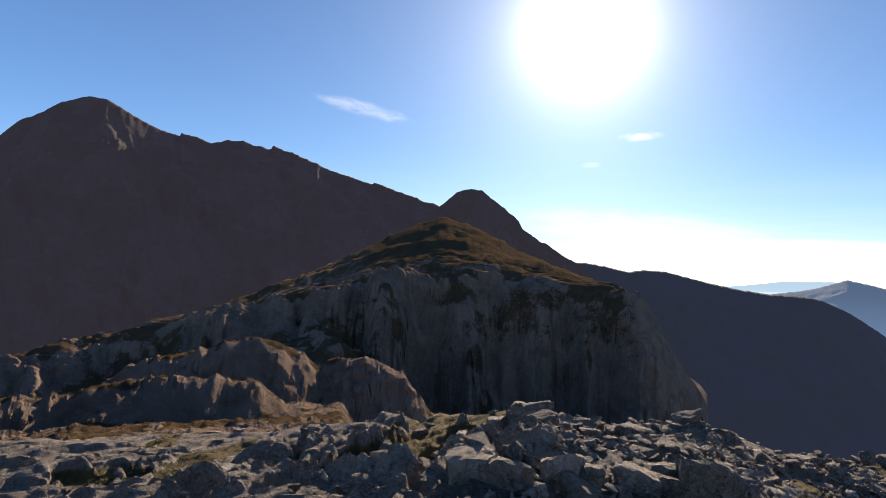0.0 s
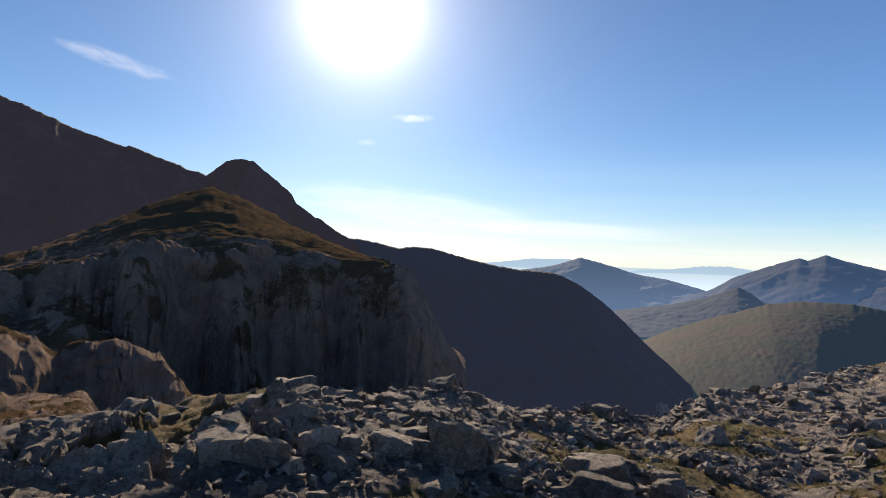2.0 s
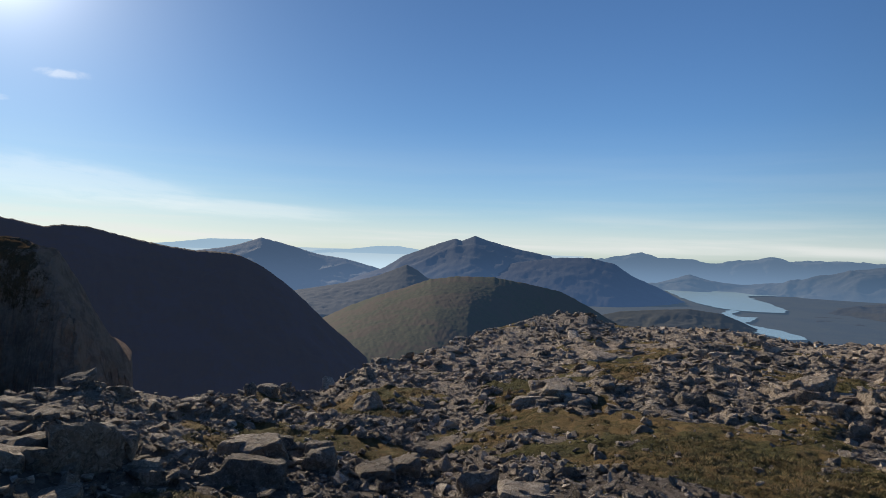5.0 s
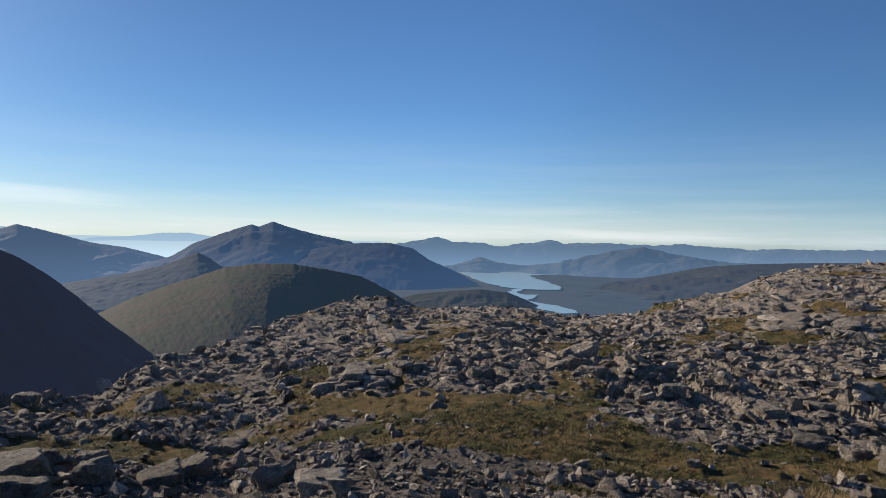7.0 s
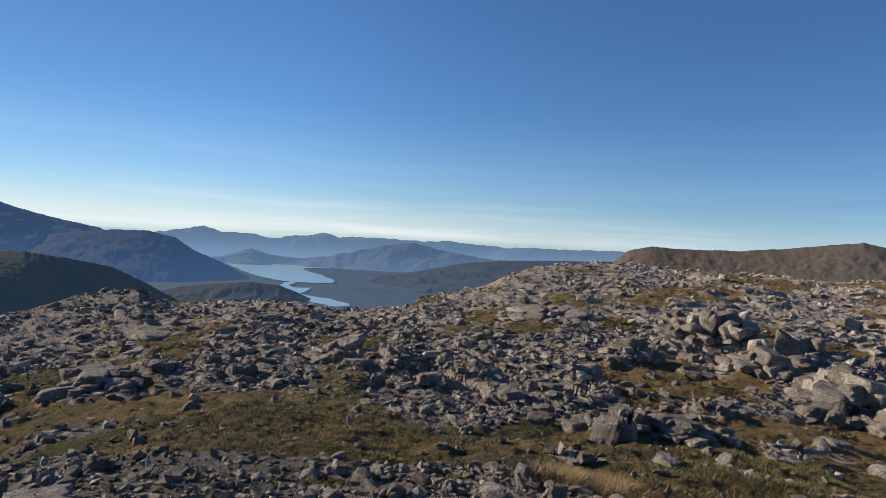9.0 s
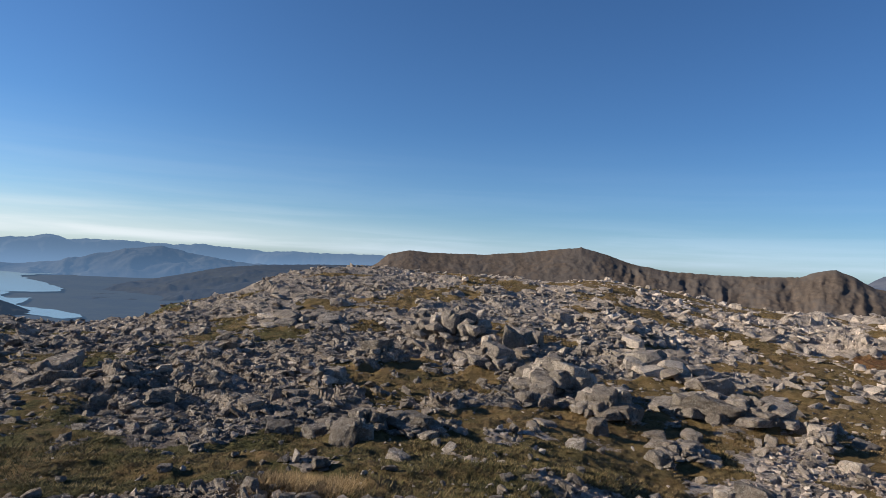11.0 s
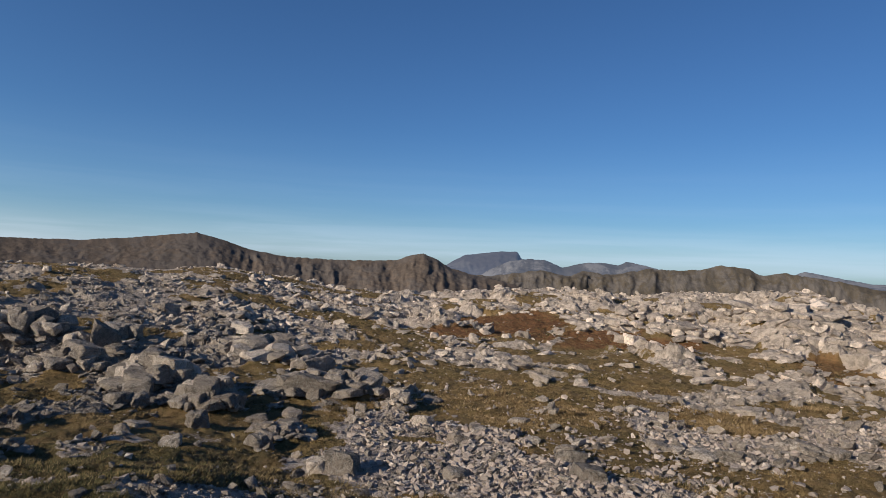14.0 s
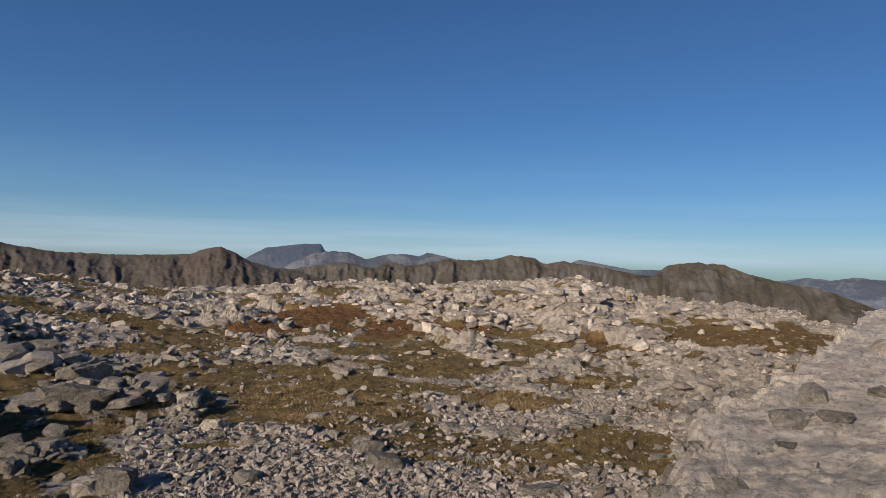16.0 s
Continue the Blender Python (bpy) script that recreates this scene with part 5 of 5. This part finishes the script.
def boulder(x, y, z, wide, high):
    ob = new("boulder", boulder_meshes[rng.integers(12) if wide > 0.4 else rng.integers(12, 36)])
    turn = math.degrees(math.atan2(-x, y)) + rng.uniform(-40, 40)
    ob.matrix_world = (pose(x, y, z + high * 0.14, rng.uniform(-14, 14), rng.uniform(-14, 14), turn)
                       @ Matrix.Diagonal((wide * 1.05, wide * rng.uniform(0.7, 1.05), high * 1.2, 1)))
    size = "large" if wide > 0.6 else "small" if wide < 0.3 else "broken"
    shape = "flat slab" if wide > 2.2 * high else "upright block" if high > wide else "angular boulder"
    tagged(ob, f"{size} grey quartzite {shape} with lichen, set in the broken ground", "boulder", "boulders on the summit")


for (x, y, wide, high), z in zip(BOULDERS, heights):
    if whaleback(np.array([float(x)]), np.array([float(y)]))[0] > 0.5 or any(math.hypot(x - q[0], y - q[1]) < 0.55 * q[2] for q in OUTCROPS):
        continue
    if math.hypot(x, y) > 8.5 or 28 < math.degrees(math.atan2(x, y)) < 120:
        wide, high = wide * 0.75, high * 0.8
    if -20 < math.degrees(math.atan2(x, y)) < 28:
        wide, high = wide * 0.70, high * 0.58
    if wide < 0.42:
        boulder(x, y, z, wide, high)
        continue
    # a large one has cracked into a main block and smaller ones against it
    ax, ay = y / math.hypot(x, y), -x / math.hypot(x, y)
    side = rng.choice((-1, 1))
    boulder(x + side * ax * wide * 0.16, y + side * ay * wide * 0.16, z, wide * 0.70, high)
    boulder(x - side * ax * wide * 0.30, y - side * ay * wide * 0.30, z, wide * 0.46, high * rng.uniform(0.6, 0.95))
    boulder(x - ay * wide * 0.25 + side * ax * wide * 0.1, y + ax * wide * 0.25 + side * ay * wide * 0.1, z, wide * 0.4, high * rng.uniform(0.35, 0.6))


def scatter(name, label, count, wanted, sizes, flatness, corners, seed, sink=0.3, variants=40, rock=None, least=0.14, sector=(-42, 200), singles=0):
    """Loose stones in one object, thickest where wanted() says."""
    rng = np.random.default_rng(seed)
    b = rng.uniform(*sector, count * 6)
    rim = along(LIE, b, 4)
    s = np.exp(rng.uniform(np.log(least), np.log(1.12), count * 6))
    x, y = s * rim * np.sin(np.radians(b)), s * rim * np.cos(np.radians(b))
    keep = rng.uniform(0, 1, len(x)) < wanted(x, y, s)
    x, y, s, rim = (a[keep][:count] for a in (x, y, s, rim))
    z, grass, _, _ = summit(x, y)
    m = len(x)
    size = sizes(rng, m, s * rim)
    which = rng.integers(0, variants, m)
    alone = np.zeros(m, bool)
    alone[np.argsort(-size / np.maximum(s * rim, 5))[:singles]] = True
    deep, thin = rng.uniform(0.42, 1.0, m), rng.uniform(*flatness, m)
    tilt, way, spin = rng.normal(0, 0.25, m), rng.uniform(0, 6.283, m), rng.uniform(0, 6.283, m)
    all_v, all_f, used = [], [], 0
    for k in range(variants):
        at = np.nonzero((which == k) & ~alone)[0]
        verts, faces = splinter(seed * 1000 + k, corners + k % 5)
        mine = np.nonzero((which == k) & alone)[0]
        if len(mine):
            lump = mesh_of("stone", verts, faces, smooth=False)
            lump.materials.append(rock or stone)
        for i in mine:
            ob = new("stone", lump)
            ob.matrix_world = (pose(x[i], y[i], z[i] + size[i] * thin[i] * (0.5 - sink), math.degrees(tilt[i]), 0, math.degrees(spin[i]))
                               @ Matrix.Diagonal((size[i], size[i] * deep[i], size[i] * thin[i], 1)))
            shape = "flat slab" if thin[i] < 0.4 else "angular block"
            tagged(ob, f"{'large' if size[i] > 0.4 else 'small'} loose quartzite {shape} with lichen among the rubble", "stone", "loose stones on the summit")
        if not len(at):
            continue
        v = verts[None] * np.stack([size, size * deep, size * thin], 1)[at][:, None, :]
        c, sn = np.cos(spin[at])[:, None], np.sin(spin[at])[:, None]
        v = np.stack([v[..., 0] * c - v[..., 1] * sn, v[..., 0] * sn + v[..., 1] * c, v[..., 2]], -1)
        v[..., 2] += np.tan(tilt[at])[:, None] * (v[..., 0] * np.cos(way[at])[:, None] + v[..., 1] * np.sin(way[at])[:, None])
        high = v[..., 2].max(1) - v[..., 2].min(1)
        v += np.stack([x[at], y[at], z[at] + high * (0.5 - sink)], 1)[:, None, :]
        all_f.append((faces[None] + used + (np.arange(len(at)) * len(verts))[:, None, None]).reshape(-1, 3))
        all_v.append(v.reshape(-1, 3))
        used += len(at) * len(verts)
    me = mesh_of(name, np.concatenate(all_v), np.concatenate(all_f), smooth=False)
    return tagged(part(name, me, rock or stone), label, "rocks", kind="stuff")


def pareto(low, high, power, reach):
    return lambda rng, m, far: np.minimum(low * (1 - rng.uniform(0, 1, m)) ** (-1 / power), high) * np.clip(far / reach, 0.7, 1.2)


def not_grass(x, y, s):
    g = turf_at(x, y)[0]
    b = (np.degrees(np.arctan2(x, y)) + 60) % 360 - 60
    bare = smooth(b - 173 - np.clip(np.hypot(x, y) - 5.5, 0, 5) * 1.5, -0.5, 1.5) * (1 - smooth(np.hypot(x, y), 9, 14))
    bedrock = smooth(b, 25, 45) * (1 - smooth(b, 95, 115)) * (1 - grit_at(x, y))
    return (1 - 0.25 * bedrock) * np.clip(1 - 1.05 * g, 0.04, 1) * (1 - np.maximum(0.93 * bare, smooth(whaleback(x, y), 0.0, 0.5))) * (1 - 0.88 * (1 - smooth(b, -2, 24)))


scatter("rubble", "loose angular grey and pinkish quartzite rubble", 9000, lambda x, y, s: not_grass(x, y, s) * smooth(fbm(x * 0.5, y * 0.5, 4, 7), -0.5, 0.3),
        pareto(0.05, 0.26, 1.7, 11), (0.35, 0.8), 10, 3, 0.25, singles=70)
scatter("slab_rubble", "broken quartzite slabs and blocks on the humps", 4200,
        lambda x, y, s: not_grass(x, y, s) * (1 - grit_at(x, y)) * smooth(fbm(x * 0.3, y * 0.3, 3, 8), -0.4, 0.3), pareto(0.085, 0.42, 1.9, 14), (0.22, 0.55), 13, 4, 0.4, singles=80)
scatter("hump_slabs", "flat broken quartzite slabs covering the northern hump", 18000,
        lambda x, y, s: not_grass(x, y, s) * (1 - 0.9 * grit_at(x, y)) * smooth(fbm(x * 0.6, y * 0.6, 4, 18), -0.5, 0.2), pareto(0.045, 0.30, 1.55, 14), (0.25, 0.6), 10, 24, 0.38,
        least=0.3, sector=(28, 128), singles=70)
scatter("hump_blocks", "pale angular quartzite blocks covering the eastern hump", 13000,
        lambda x, y, s: not_grass(x, y, s) * (1 - 0.9 * grit_at(x, y)) * smooth(fbm(x * 0.5, y * 0.5, 4, 19), -0.5, 0.2), pareto(0.055, 0.50, 1.5, 20), (0.25, 0.7), 11, 25, 0.38,
        least=0.35, sector=(120, 192), singles=70)
scatter("whaleback_blocks", "pale broken blocks along the edge of the bedrock hump", 900,
        lambda x, y, s: smooth(whaleback(x, y), 0.03, 0.15) * (1 - 0.96 * smooth(whaleback(x, y), 0.75, 0.98)), pareto(0.06, 0.42, 1.2, 8), (0.35, 0.8), 12, 26, 0.35,
        least=0.1, sector=(164, 198), singles=40)
scatter("chips", "small quartzite chips lying between the rocks", 12000, lambda x, y, s: not_grass(x, y, s), pareto(0.04, 0.18, 1.6, 10), (0.3, 0.8), 8, 9, 0.2)
scatter("gravel", "small quartzite chips along the trodden path", 19000, lambda x, y, s: not_grass(x, y, s) * grit_at(x, y) ** 2,
        pareto(0.019, 0.11, 1.5, 8), (0.25, 0.8), 8, 6, 0.15, rock=fresh_stone, least=0.07)
scatter("path_gravel", "pale pinkish gravel of the worn path", 17000,
        lambda x, y, s: not_grass(x, y, s) * smooth(np.degrees(np.arctan2(x, -y)), 0, 3) * (1 - smooth(np.degrees(np.arctan2(x, -y)), 38, 48)) * grit_at(x, y),
        pareto(0.018, 0.11, 1.4, 8), (0.25, 0.8), 8, 16, 0.12, rock=fresh_stone, sector=(132, 180))

# ---- grass ----
straw, n = material("summit_grass")
vary = n.add("ShaderNodeNewGeometry", out=8)
place = n.add("ShaderNodeNewGeometry", out=0)
tone = n.math("ADD", n.math("MULTIPLY", vary, 0.55), n.math("MULTIPLY", n.noise(place, 0.6, 4, 0.6), 0.5))
colour = n.ramp(tone, ((0.15, (0.050, 0.056, 0.018)), (0.42, (0.105, 0.092, 0.034)), (0.62, (0.165, 0.122, 0.050)), (0.85, (0.27, 0.20, 0.10))))
colour = n.mix(n.math("MULTIPLY", southward(n, place, 3.0, 9.0), 0.7), colour, n.ramp(vary, ((0.0, (0.15, 0.095, 0.040)), (1.0, (0.36, 0.245, 0.115)))))
finish(n, colour, 0.8, spec=0.2)


def tufts(count, seed, name, label, look_of, tall, clumps=False):
    rng = np.random.default_rng(seed)
    b = rng.uniform(-40, 198, count * (50 if tall else 14))
    s = np.exp(rng.uniform(np.log(0.15), np.log(1.0), len(b)))
    rim = along(LIE, b, 4)
    x, y = s * rim * np.sin(np.radians(b)), s * rim * np.cos(np.radians(b))
    g = turf_at(x, y)[0]
    keep = ((golden(x, y) > 0.35) & (g > 0.2) if tall else g > 0.5) & (rng.uniform(0, 1, len(x)) < 0.3 + 0.7 * smooth(fbm(x * 1.5, y * 1.5, 3, 77), -0.3, 0.3))
    if clumps:
        keep &= fbm(x * 0.8, y * 0.8, 4, 79) > 0.12
    x, y = x[keep][:count], y[keep][:count]
    z, m, blades = summit(x, y)[0], len(x), 9
    high = (rng.uniform(0.012, 0.036, m) + tall * golden(x, y) * rng.uniform(0.5, 1, m)) * (0.6 + smooth(fbm(x * 0.4, y * 0.4, 3, 78), -0.2, 0.4))
    a = rng.uniform(0, 6.283, (m, blades))
    out = rng.uniform(0.0, 0.16 if tall else 0.06, (m, blades))
    bx, by = x[:, None] + out * np.cos(a), y[:, None] + out * np.sin(a)
    lean = rng.uniform(0.3, 1.6, (m, blades)) * high[:, None]
    h = high[:, None] * rng.uniform(0.6, 1.15, (m, blades))
    wide = 0.0016 + 0.0004 * np.hypot(x, y)[:, None]
    side = a + 1.57
    root = z[:, None] - 0.01 + 0 * a
    v = np.stack([np.stack([bx + wide * np.cos(side), by + wide * np.sin(side), root], -1),
                  np.stack([bx - wide * np.cos(side), by - wide * np.sin(side), root], -1),
                  np.stack([bx + lean * np.cos(a), by + lean * np.sin(a), root + h], -1)], 2)
    me = mesh_of(name, v.reshape(-1, 3), np.arange(m * blades * 3).reshape(-1, 3), smooth=False)
    tagged(part(name, me, look_of), label, "grass", kind="stuff")


tufts(44000, 12, "grass", "short yellowing mountain grass between rocks", straw, 0.0)
bent, n = material("bleached_straw")
tone = n.math("ADD", n.math("MULTIPLY", n.add("ShaderNodeNewGeometry", out=8), 0.7), n.math("MULTIPLY", n.noise(n.add("ShaderNodeNewGeometry", out=0), 1.2, 4, 0.6), 0.3))
finish(n, n.ramp(tone, ((0.1, (0.12, 0.076, 0.034)), (0.5, (0.25, 0.165, 0.078)), (0.9, (0.44, 0.32, 0.165)))), 0.8, spec=0.2)
tufts(9000, 14, "straw_grass", "bleached straw-coloured grass beside the path", bent, 0.065)
heather, n = material("green_heather")
tone = n.math("ADD", n.math("MULTIPLY", n.add("ShaderNodeNewGeometry", out=8), 0.6), n.math("MULTIPLY", n.noise(n.add("ShaderNodeNewGeometry", out=0), 3.0, 4, 0.6), 0.4))
finish(n, n.ramp(tone, ((0.1, (0.026, 0.027, 0.011)), (0.5, (0.060, 0.056, 0.021)), (0.9, (0.11, 0.092, 0.038)))), 0.85, spec=0.15)
tufts(11000, 15, "heather", "low dark green heather and moss clumps in the turf", heather, 0.0, clumps=True)
